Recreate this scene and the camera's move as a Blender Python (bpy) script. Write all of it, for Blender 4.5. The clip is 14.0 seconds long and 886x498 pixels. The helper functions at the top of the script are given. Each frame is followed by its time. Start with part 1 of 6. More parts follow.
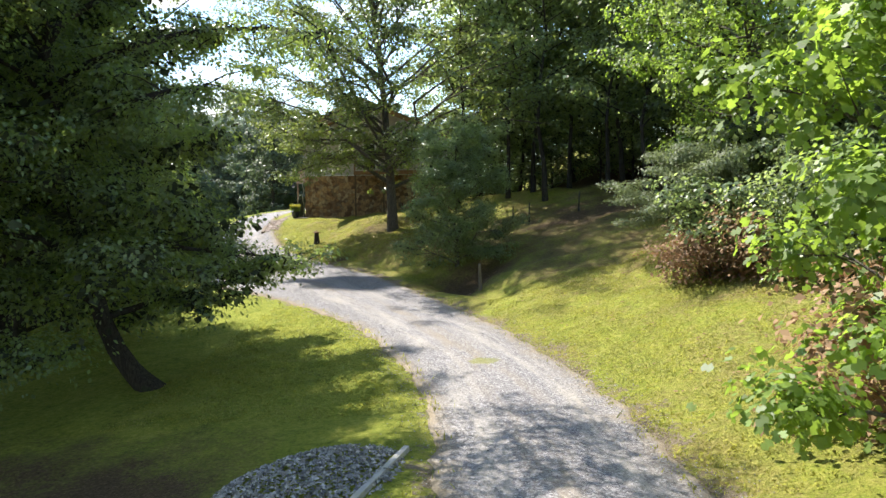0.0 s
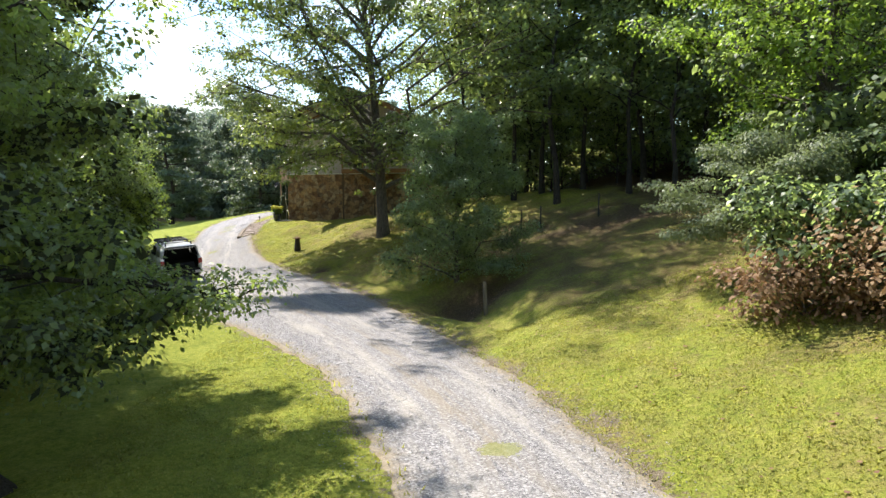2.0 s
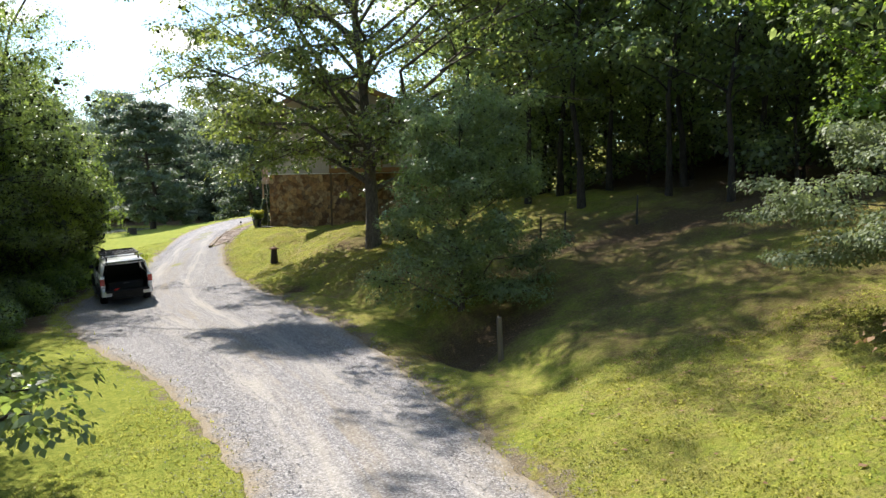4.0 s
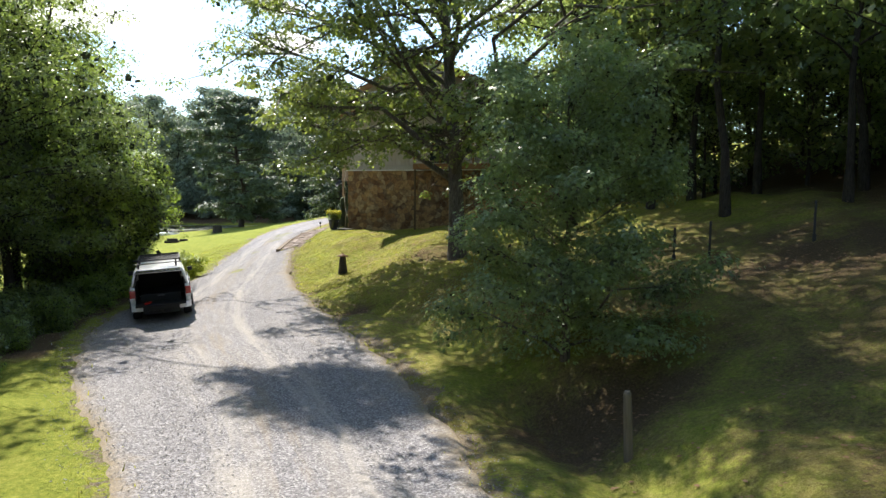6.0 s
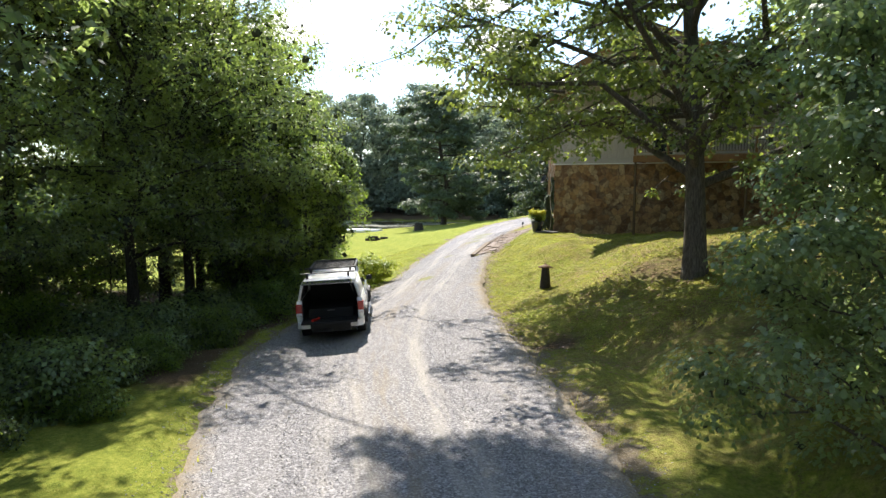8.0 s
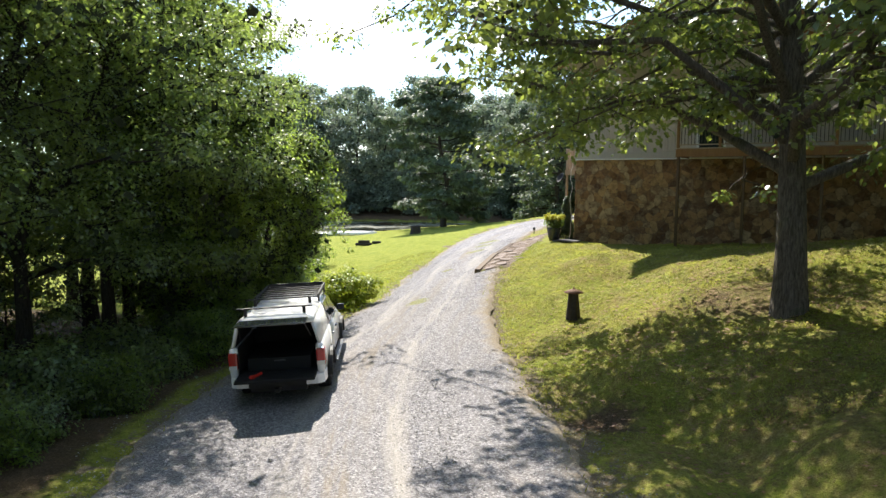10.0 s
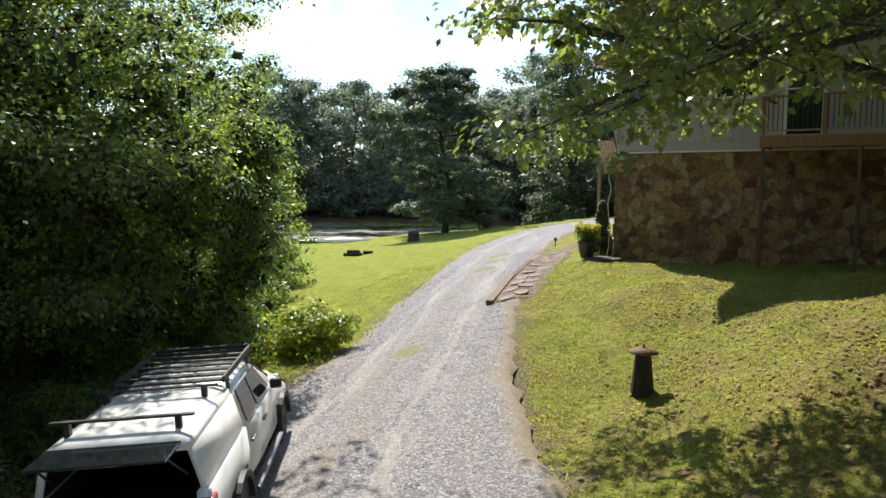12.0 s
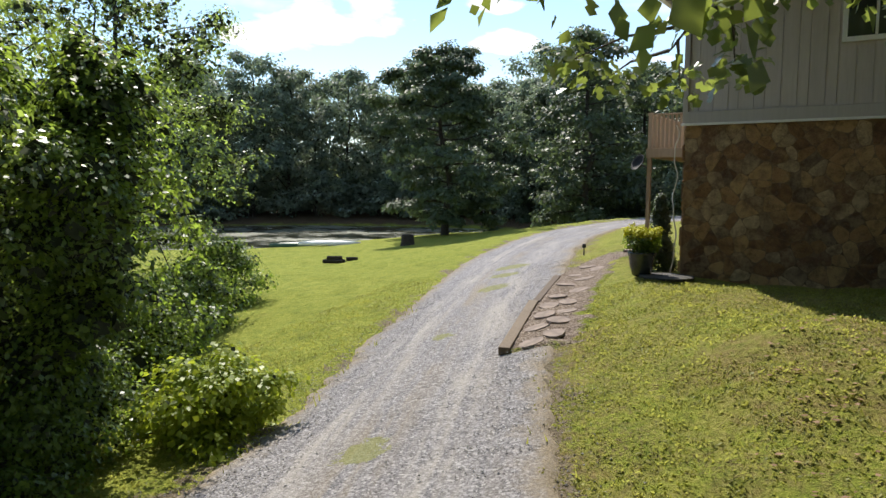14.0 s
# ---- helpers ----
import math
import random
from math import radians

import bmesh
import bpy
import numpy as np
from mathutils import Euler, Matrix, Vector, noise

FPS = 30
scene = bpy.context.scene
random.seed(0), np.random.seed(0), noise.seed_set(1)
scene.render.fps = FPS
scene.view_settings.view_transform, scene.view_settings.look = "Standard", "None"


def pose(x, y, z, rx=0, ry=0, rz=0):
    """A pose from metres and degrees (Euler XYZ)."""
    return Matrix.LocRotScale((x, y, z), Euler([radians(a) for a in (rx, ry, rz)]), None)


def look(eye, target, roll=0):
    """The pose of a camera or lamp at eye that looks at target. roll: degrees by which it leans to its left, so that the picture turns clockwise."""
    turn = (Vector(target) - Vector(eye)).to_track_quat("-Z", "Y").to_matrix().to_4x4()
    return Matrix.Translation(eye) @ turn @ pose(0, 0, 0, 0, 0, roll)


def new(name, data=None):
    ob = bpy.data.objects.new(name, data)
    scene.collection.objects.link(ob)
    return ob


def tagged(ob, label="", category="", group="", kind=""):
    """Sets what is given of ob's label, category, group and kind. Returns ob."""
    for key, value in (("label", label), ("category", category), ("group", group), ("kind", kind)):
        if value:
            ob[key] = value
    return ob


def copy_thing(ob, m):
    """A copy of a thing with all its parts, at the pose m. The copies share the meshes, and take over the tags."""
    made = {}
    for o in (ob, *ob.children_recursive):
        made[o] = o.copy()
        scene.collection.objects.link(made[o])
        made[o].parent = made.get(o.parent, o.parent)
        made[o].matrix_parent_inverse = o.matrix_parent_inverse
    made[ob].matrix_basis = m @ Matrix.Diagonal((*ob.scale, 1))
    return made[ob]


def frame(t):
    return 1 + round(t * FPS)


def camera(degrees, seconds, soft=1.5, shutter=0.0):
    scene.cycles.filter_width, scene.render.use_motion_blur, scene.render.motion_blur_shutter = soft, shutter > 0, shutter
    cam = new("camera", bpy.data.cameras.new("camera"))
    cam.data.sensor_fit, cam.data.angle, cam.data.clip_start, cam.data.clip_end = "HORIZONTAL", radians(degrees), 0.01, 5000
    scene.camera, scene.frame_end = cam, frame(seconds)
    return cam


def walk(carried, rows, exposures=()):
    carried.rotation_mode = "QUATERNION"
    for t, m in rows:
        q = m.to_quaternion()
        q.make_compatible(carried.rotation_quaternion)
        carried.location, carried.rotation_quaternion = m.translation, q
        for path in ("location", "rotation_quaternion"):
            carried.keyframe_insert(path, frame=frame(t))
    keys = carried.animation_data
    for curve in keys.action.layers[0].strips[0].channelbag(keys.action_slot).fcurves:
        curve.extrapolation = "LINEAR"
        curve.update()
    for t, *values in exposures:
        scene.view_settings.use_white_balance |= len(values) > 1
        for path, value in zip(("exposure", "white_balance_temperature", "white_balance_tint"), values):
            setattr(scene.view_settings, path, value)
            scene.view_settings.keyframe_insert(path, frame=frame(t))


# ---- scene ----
cam = camera(63.6, 14.0)
PATH = [
    (0, (0.006, -0.035, 4.199), (0.007, 1.958, 4.034), -0.7),
    (0.5, (-0.013, 1.134, 4.217), (-0.008, 3.127, 4.05), -0.5),
    (1, (-0.027, 2.438, 4.228), (-0.019, 4.431, 4.06), -0.5),
    (1.5, (-0.003, 3.863, 4.237), (0.005, 5.856, 4.07), -0.5),
    (2, (0.022, 5.238, 4.252), (0.031, 7.231, 4.086), -0.5),
    (2.5, (0.067, 6.636, 4.273), (0.077, 8.629, 4.106), -0.5),
    (3, (0.074, 8.13, 4.292), (0.083, 10.123, 4.126), -0.6),
    (5.5, (0.283, 15.914, 4.192), (0.157, 17.904, 4.036), 0.1),
    (6, (0.183, 17.262, 4.228), (-0.096, 19.236, 4.069), 0.2),
    (6.5, (-0.003, 18.649, 4.242), (-0.555, 20.565, 4.079), 0.3),
    (7, (-0.319, 19.929, 4.267), (-1.125, 21.752, 4.099), 0.3),
    (7.5, (-0.718, 21.135, 4.288), (-1.545, 22.948, 4.116), 0.4),
    (8, (-1.163, 22.268, 4.274), (-1.989, 24.081, 4.102), 0.3),
    (10.5, (-4.243, 29.197, 4.33), (-5.071, 31.009, 4.153), 0.6),
    (11, (-4.978, 30.719, 4.339), (-5.809, 32.53, 4.164), 0.5),
    (11.5, (-5.569, 32.214, 4.336), (-6.402, 34.024, 4.161), 0.4),
    (12, (-6.225, 33.793, 4.346), (-7.06, 35.602, 4.171), 0.4),
    (12.5, (-6.919, 35.43, 4.344), (-7.755, 37.239, 4.17), 0.5),
    (13, (-7.645, 37.085, 4.221), (-8.483, 38.893, 4.049), 0.6),
    (13.5, (-8.336, 38.748, 4.142), (-9.175, 40.555, 3.969), 0.7),
    (14, (-8.888, 40.137, 4.021), (-9.73, 41.943, 3.848), 0.6),
]
walk(cam, [(t, look(eye, target, roll)) for t, eye, target, roll in PATH], [(0.0, 1.22), (2.0, 1.18), (3.0, 1.08), (5.5, 1.03), (6.5, 1.12), (8.0, 1.18), (11.0, 1.05), (11.8, 0.88), (12.5, 0.6), (14.0, 0.46)])

# ---- light ----
SUN_TO = Vector((-0.52, 0.64, 1.0)).normalized()
world = bpy.data.worlds.new("sky")
scene.world = world
world.use_nodes = True
wn = world.node_tree.nodes
sky = wn.new("ShaderNodeTexSky")
sky.sky_type = "NISHITA"
sky.sun_disc = False
sky.sun_elevation = math.asin(SUN_TO.z)
sky.sun_rotation = math.atan2(SUN_TO.x, SUN_TO.y)
sky.air_density, sky.dust_density, sky.ozone_density = 1.0, 0.1, 2.0
wn["Background"].inputs[1].default_value = 0.15
# fair-weather clouds over the whole sky
wc, wmap, wno, wra, wmx = (wn.new("ShaderNode" + k) for k in ("TexCoord", "Mapping", "TexNoise", "ValToRGB", "Mix"))
wmap.inputs["Scale"].default_value = (1.0, 1.0, 2.6)
wno.inputs["Scale"].default_value, wno.inputs["Detail"].default_value = 2.6, 7.0
wra.color_ramp.elements[0].position, wra.color_ramp.elements[1].position = 0.54, 0.68
wmx.data_type = "RGBA"
wmx.inputs[7].default_value = (6.6, 6.6, 6.6, 1)
# a few small heaped clouds over the far woods
heap = None
for at_, r_ in (((-0.541, 0.813, 0.216), 0.085), ((-0.64, 0.744, 0.193), 0.05), ((-0.343, 0.919, 0.196), 0.035), ((-0.357, 0.901, 0.245), 0.04), ((-0.495, 0.835, 0.241), 0.05)):
    wd, wr = wn.new("ShaderNodeVectorMath"), wn.new("ShaderNodeMapRange")
    wd.operation = "DISTANCE"
    world.node_tree.links.new(wmap.outputs[0], wd.inputs[0])
    wd.inputs[1].default_value = (at_[0], at_[1], at_[2] * 2.6)
    wr.inputs["From Min"].default_value, wr.inputs["From Max"].default_value = r_ * 1.7, 0.0
    wr.inputs["To Max"].default_value = 1.0
    world.node_tree.links.new(wd.outputs["Value"], wr.inputs["Value"])
    if heap is None:
        heap = wr.outputs[0]
    else:
        wm = wn.new("ShaderNodeMath")
        wm.operation = "MAXIMUM"
        world.node_tree.links.new(heap, wm.inputs[0])
        world.node_tree.links.new(wr.outputs[0], wm.inputs[1])
        heap = wm.outputs[0]
wfine, wsum, wramp, wany = wn.new("ShaderNodeTexNoise"), wn.new("ShaderNodeMath"), wn.new("ShaderNodeValToRGB"), wn.new("ShaderNodeMath")
wfine.inputs["Scale"].default_value, wfine.inputs["Detail"].default_value = 11.0, 7.0
wsum.operation, wany.operation = "MULTIPLY_ADD", "MAXIMUM"
wsum.inputs[1].default_value = 2.6
wramp.color_ramp.elements[0].position, wramp.color_ramp.elements[1].position = 0.8, 0.93
wscale = wn.new("ShaderNodeMath")
wscale.operation = "MULTIPLY"
wscale.inputs[1].default_value = 0.45
for a, b in ((wmap.outputs[0], wfine.inputs["Vector"]), (wfine.outputs["Fac"], wsum.inputs[0]), (heap, wsum.inputs[2]), (wsum.outputs[0], wscale.inputs[0]), (wscale.outputs[0], wramp.inputs[0]),
             (wra.outputs[0], wany.inputs[0]), (wramp.outputs[0], wany.inputs[1])):
    world.node_tree.links.new(a, b)
for a, b in ((wc.outputs["Generated"], wmap.inputs[0]), (wmap.outputs[0], wno.inputs["Vector"]), (wno.outputs["Fac"], wra.inputs[0]),
             (wany.outputs[0], wmx.inputs[0]), (sky.outputs[0], wmx.inputs[6]), (wmx.outputs[2], wn["Background"].inputs[0])):
    world.node_tree.links.new(a, b)
sun = new("sun", bpy.data.lights.new("sun", "SUN"))
sun.data.energy, sun.data.angle, sun.data.color = 5.0, radians(0.6), (1.0, 0.94, 0.84)
sun.matrix_world = look(SUN_TO * 80, (0, 0, 0))


# ---- materials ----
class Nodes:
    """A short way to write a node material."""

    def __init__(self, name):
        self.mat = bpy.data.materials.new(name)
        self.mat.use_nodes = True
        self.tree = self.mat.node_tree
        self.out = self.tree.nodes["Material Output"]
        self.bsdf = self.tree.nodes["Principled BSDF"]

    def add(self, kind, settings=None, **inputs):
        n = self.tree.nodes.new(kind)
        for k, v in (settings or {}).items():
            setattr(n, k, v)
        for k, v in inputs.items():
            self.put(n, k, v)
        return n

    def put(self, n, key, v):
        key = int(key[1:]) if key[0] == "i" and key[1:].isdigit() else key.replace("_", " ")
        if isinstance(v, bpy.types.NodeSocket):
            self.tree.links.new(v, n.inputs[key])
        else:
            n.inputs[key].default_value = v

    def coords(self, generated=False):
        return self.add("ShaderNodeTexCoord").outputs["Object"]

    def noise(self, scale, detail=4.0, rough=0.6, vec=None, dist=0.0):
        n = self.add("ShaderNodeTexNoise", Scale=scale, Detail=detail, Roughness=rough, Distortion=dist)
        self.put(n, "Vector", vec if vec is not None else self.coords())
        return n.outputs["Fac"]

    def stretch(self, x, y, z):
        return self.add("ShaderNodeMapping", Vector=self.coords(), Scale=(x, y, z)).outputs[0]

    def ramp(self, fac, *stops):
        n = self.add("ShaderNodeValToRGB", Fac=fac)
        el = n.color_ramp.elements
        while len(el) < len(stops):
            el.new(0.5)
        for e, (p, c) in zip(el, stops):
            e.position, e.color = p, (*c, 1) if len(c) == 3 else c
        return n.outputs["Color"]

    def mix(self, fac, a, b, blend="MIX"):
        n = self.add("ShaderNodeMix", {"data_type": "RGBA", "blend_type": blend})
        for key, v in ((0, fac), (6, a), (7, b)):
            if isinstance(v, bpy.types.NodeSocket):
                self.tree.links.new(v, n.inputs[key])
            else:
                n.inputs[key].default_value = (*v, 1) if isinstance(v, tuple) and len(v) == 3 else v
        return n.outputs[2]

    def math(self, op, a, b=0.0, clamp=False):
        return self.add("ShaderNodeMath", {"operation": op, "use_clamp": clamp}, i0=a, i1=b).outputs[0]

    def attr(self, name):
        return self.add("ShaderNodeAttribute", {"attribute_name": name}).outputs["Fac"]

    def bump(self, height, strength=0.5, dist=0.02):
        return self.add("ShaderNodeBump", Height=height, Strength=strength, Distance=dist).outputs[0]

    def done(self, color, rough=0.8, normal=None, metal=0.0, spec=0.3):
        for k, v in (("Base Color", color), ("Roughness", rough), ("Metallic", metal), ("Specular IOR Level", spec)):
            if isinstance(v, tuple) and len(v) == 3:
                v = (*v, 1)
            self.put(self.bsdf, k, v)
        if normal is not None:
            self.put(self.bsdf, "Normal", normal)
        return self.mat


def plain(name, color, rough=0.6, metal=0.0, vary=0.15, scale=6.0, bump=0.1, spec=0.3):
    m = Nodes(name)
    f = m.noise(scale, 6, 0.65)
    dark = tuple(c * (1 - vary) for c in color)
    light = tuple(min(1, c * (1 + vary)) for c in color)
    fine = m.noise(scale * 14, 3, 0.6)
    return m.done(m.ramp(f, (0.3, dark), (0.7, light)), rough, m.bump(fine, bump, 0.01), metal, spec)


def leaf_material(name, dark, light, glow, sheen=0.45, through_share=0.4):
    """Leaves: a matt face, light that comes through from behind, and a weak gloss."""
    m = Nodes(name)
    isl = m.add("ShaderNodeNewGeometry").outputs["Random Per Island"]
    obj = m.add("ShaderNodeObjectInfo").outputs["Random"]
    patch = m.noise(0.6, 3, 0.6)
    f = m.math("ADD", m.math("MULTIPLY", isl, 0.4), m.math("MULTIPLY", patch, 0.6))
    col = m.ramp(f, (0.2, dark), (0.75, light))
    hsv = m.add("ShaderNodeHueSaturation", Color=col, Hue=m.math("ADD", 0.49, m.math("MULTIPLY", obj, 0.02)),
                Value=m.math("ADD", 0.85, m.math("MULTIPLY", obj, 0.3)))
    m.put(m.bsdf, "Base Color", hsv.outputs[0])
    m.put(m.bsdf, "Roughness", sheen)
    m.put(m.bsdf, "Specular IOR Level", 0.42)
    tr = m.add("ShaderNodeBsdfTranslucent", Color=m.mix(0.6, hsv.outputs[0], glow))
    clumps = m.ramp(m.noise(1.4, 3, 0.6), (0.38, (0.45,) * 3), (0.62, (1.5,) * 3))
    mx = m.add("ShaderNodeMixShader", i0=m.math("MULTIPLY", clumps, through_share, True), i1=m.bsdf.outputs[0], i2=tr.outputs[0])
    m.tree.links.new(mx.outputs[0], m.out.inputs[0])
    return m.mat


def bark_material(name, dark, light, scale=1.0):
    m = Nodes(name)
    v = m.stretch(9 * scale, 9 * scale, 1.6 * scale)
    ridges = m.noise(3.0, 6, 0.7, v, 0.4)
    moss = m.noise(1.2, 3)
    col = m.ramp(ridges, (0.35, dark), (0.65, light))
    col = m.mix(m.math("MULTIPLY", m.math("GREATER_THAN", moss, 0.62), 0.35), col, (0.05, 0.07, 0.03))
    return m.done(col, 0.9, m.bump(ridges, 0.9, 0.04), spec=0.15)


LEAF_OAK = leaf_material("oak_leaf", (0.045, 0.07, 0.04), (0.135, 0.185, 0.08), (0.56, 0.66, 0.09), 0.33, 0.38)
LEAF_BRIGHT = leaf_material("bright_leaf", (0.06, 0.095, 0.028), (0.19, 0.29, 0.05), (0.52, 0.74, 0.08), 0.5, 0.45)
LEAF_THICKET = leaf_material("thicket_leaf", (0.055, 0.08, 0.05), (0.175, 0.24, 0.11), (0.54, 0.7, 0.1), 0.38, 0.47)
LEAF_WOOD = leaf_material("wood_leaf", (0.07, 0.1, 0.062), (0.18, 0.24, 0.125), (0.54, 0.68, 0.17), 0.42, 0.55)
LEAF_VINE = leaf_material("vine_leaf", (0.036, 0.064, 0.022), (0.14, 0.21, 0.05), (0.52, 0.7, 0.075), 0.44, 0.46)
LEAF_BUSH = leaf_material("bush_leaf", (0.075, 0.115, 0.065), (0.23, 0.31, 0.16), (0.52, 0.66, 0.19), 0.34, 0.5)
# distance haze is put into this leaf colour: paler and bluer
LEAF_FAR_HAZED = leaf_material("hazed_far_leaf", (0.09, 0.128, 0.108), (0.21, 0.265, 0.185), (0.4, 0.5, 0.26), 0.6, 0.38)
LEAF_PINE = leaf_material("pine_needle", (0.04, 0.062, 0.04), (0.09, 0.125, 0.068), (0.22, 0.3, 0.11), 0.55, 0.3)
LEAF_CEDAR = leaf_material("pale_needle", (0.085, 0.12, 0.06), (0.17, 0.215, 0.105), (0.36, 0.44, 0.16), 0.55, 0.35)
LEAF_GOLD = leaf_material("golden_leaf", (0.15, 0.19, 0.02), (0.28, 0.33, 0.04), (0.65, 0.72, 0.05), 0.5, 0.45)
LEAF_BROWN = leaf_material("dry_leaf", (0.17, 0.09, 0.05), (0.36, 0.23, 0.13), (0.36, 0.2, 0.1), 0.75, 0.3)
# dark colour of the cards that shade the insides of leaf clumps
INNER = plain("clump_core_shade", (0.055, 0.066, 0.04), 0.95, vary=0.4, scale=3.0, spec=0.05)
BARK = bark_material("grey_bark", (0.05, 0.042, 0.034), (0.19, 0.165, 0.135))
BARK_DARK = bark_material("dark_bark", (0.022, 0.019, 0.016), (0.075, 0.065, 0.055))

# lawn: yellow-green turf with worn, straw-coloured places and leaf litter under the woods
g = Nodes("turf")
big, mid, fine = g.noise(0.22, 3), g.noise(1.6, 5, 0.65), g.noise(34.0, 4, 0.7)
clump = g.noise(9.5, 5, 0.72)
turf = g.ramp(g.math("ADD", g.math("MULTIPLY", mid, 0.3), g.math("ADD", g.math("MULTIPLY", clump, 0.42), g.math("MULTIPLY", fine, 0.28))),
              (0.35, (0.065, 0.09, 0.02)), (0.45, (0.19, 0.23, 0.034)), (0.54, (0.295, 0.31, 0.055)), (0.64, (0.405, 0.39, 0.105)))
straw = g.ramp(g.math("ADD", g.math("MULTIPLY", fine, 0.5), g.math("MULTIPLY", clump, 0.5)), (0.34, (0.12, 0.09, 0.035)), (0.5, (0.26, 0.205, 0.075)), (0.64, (0.38, 0.32, 0.14)))
dry = g.math("MULTIPLY", g.ramp(g.math("ADD", g.math("MULTIPLY", g.noise(0.55, 5, 0.7), 0.6), g.math("MULTIPLY", g.noise(5.0, 4), 0.4)),
             (0.42, (0, 0, 0)), (0.6, (1, 1, 1))), g.attr("dry"))
lush = g.ramp(g.noise(0.8, 5, 0.65), (0.48, (0, 0, 0)), (0.64, (0.45, 0.45, 0.45)))
turf = g.mix(lush, turf, g.ramp(clump, (0.34, (0.075, 0.11, 0.018)), (0.5, (0.21, 0.255, 0.032)), (0.64, (0.31, 0.345, 0.06))))
turf = g.mix(dry, turf, straw)
thatch = g.math("MULTIPLY", g.ramp(g.noise(13.0, 5, 0.75), (0.5, (0, 0, 0)), (0.6, (1, 1, 1))), g.ramp(g.noise(0.9, 4, 0.7), (0.4, (0.1,) * 3), (0.62, (1.0,) * 3)))
thatch = g.math("MULTIPLY", thatch, g.math("MULTIPLY", g.attr("dry"), 1.1, True))
turf = g.mix(thatch, turf, g.ramp(fine, (0.35, (0.1, 0.08, 0.035)), (0.65, (0.25, 0.2, 0.09))))
litter = g.ramp(g.noise(22.0, 5, 0.75), (0.3, (0.045, 0.032, 0.018)), (0.55, (0.12, 0.085, 0.05)), (0.75, (0.24, 0.17, 0.11)))
wood_mask = g.ramp(g.math("ADD", g.math("ADD", g.attr("wood"), g.math("MULTIPLY", g.math("SUBTRACT", g.noise(0.9, 5), 0.5), 0.9)), g.math("MULTIPLY", g.math("SUBTRACT", g.noise(14.0, 4, 0.7), 0.5), 0.7)), (0.3, (0, 0, 0)), (0.75, (1, 1, 1)))
turf = g.mix(wood_mask, turf, litter)
dirt = g.ramp(g.noise(30.0, 5, 0.75), (0.3, (0.10, 0.078, 0.052)), (0.5, (0.2, 0.16, 0.11)), (0.7, (0.36, 0.31, 0.24)))
bare = g.math("ADD", g.attr("rim"), g.math("ADD", g.math("MULTIPLY", g.math("SUBTRACT", g.noise(1.3, 6, 0.75), 0.5), 2.3), g.math("MULTIPLY", g.math("SUBTRACT", g.noise(11.0, 4, 0.7), 0.5), 0.9)))
turf = g.mix(g.ramp(bare, (0.5, (0, 0, 0)), (0.68, (1, 1, 1))), turf, dirt)
TURF = g.done(turf, 0.95, g.bump(g.math("ADD", g.math("MULTIPLY", fine, 0.9), g.math("MULTIPLY", clump, 1.0)), 0.9, 0.07), spec=0.1)

# gravel drive: crushed grey stone, dusty wheel tracks, sandy and weedy seams, ragged edges
g = Nodes("gravel")
cell = g.add("ShaderNodeTexVoronoi", Scale=34.0, Vector=g.coords())
cell2 = g.add("ShaderNodeTexVoronoi", Scale=70.0, Vector=g.coords())
stone = g.mix(0.42, g.ramp(g.add("ShaderNodeSeparateColor", Color=cell.outputs["Color"]).outputs[0],
              (0.0, (0.045, 0.042, 0.048)), (0.45, (0.17, 0.16, 0.172)), (0.8, (0.33, 0.315, 0.328)), (1.0, (0.54, 0.52, 0.52))),
              g.ramp(g.add("ShaderNodeSeparateColor", Color=cell2.outputs["Color"]).outputs[1],
              (0.0, (0.06, 0.058, 0.06)), (1.0, (0.36, 0.35, 0.355))))
lane = g.add("ShaderNodeCombineXYZ", X=g.attr("across"), Y=g.math("MULTIPLY", g.attr("along"), 0.16)).outputs[0]
dust = g.ramp(g.noise(60.0, 3), (0.3, (0.29, 0.265, 0.235)), (0.7, (0.5, 0.46, 0.41)))
track = g.math("MULTIPLY", g.attr("track"), g.ramp(g.noise(1.7, 6, 0.7, lane), (0.42, (0, 0, 0)), (0.62, (1, 1, 1))))
col = g.mix(g.math("MULTIPLY", track, 0.7), stone, dust)
sand = g.ramp(g.noise(30.0, 4), (0.3, (0.18, 0.145, 0.10)), (0.7, (0.34, 0.28, 0.2)))
seam = g.math("MULTIPLY", g.attr("seam"), g.ramp(g.noise(1.3, 6, 0.75, lane), (0.46, (0, 0, 0)), (0.6, (1, 1, 1))))
col = g.mix(g.math("MULTIPLY", seam, 0.7), col, sand)
weedy = g.math("GREATER_THAN", g.math("ADD", g.attr("patch"), g.math("MULTIPLY", g.math("SUBTRACT", g.noise(3.5, 6, 0.8), 0.5), 1.1)), 0.5)
weed = g.ramp(g.noise(34.0, 4, 0.75), (0.3, (0.09, 0.115, 0.02)), (0.5, (0.19, 0.2, 0.05)), (0.7, (0.30, 0.27, 0.12)))
col = g.mix(g.math("MULTIPLY", weedy, 0.7), col, weed)
edge = g.math("ADD", g.attr("edge"), g.math("MULTIPLY", g.math("SUBTRACT", g.noise(2.4, 7, 0.75), 0.5), 1.3))
col = g.mix(g.math("MULTIPLY", g.ramp(edge, (0.1, (1, 1, 1)), (0.55, (0, 0, 0))), 0.75), col, sand)
frayed = g.math("ADD", g.attr("edge"), g.math("MULTIPLY", g.math("SUBTRACT", g.noise(5.5, 7, 0.8), 0.5), 1.1))
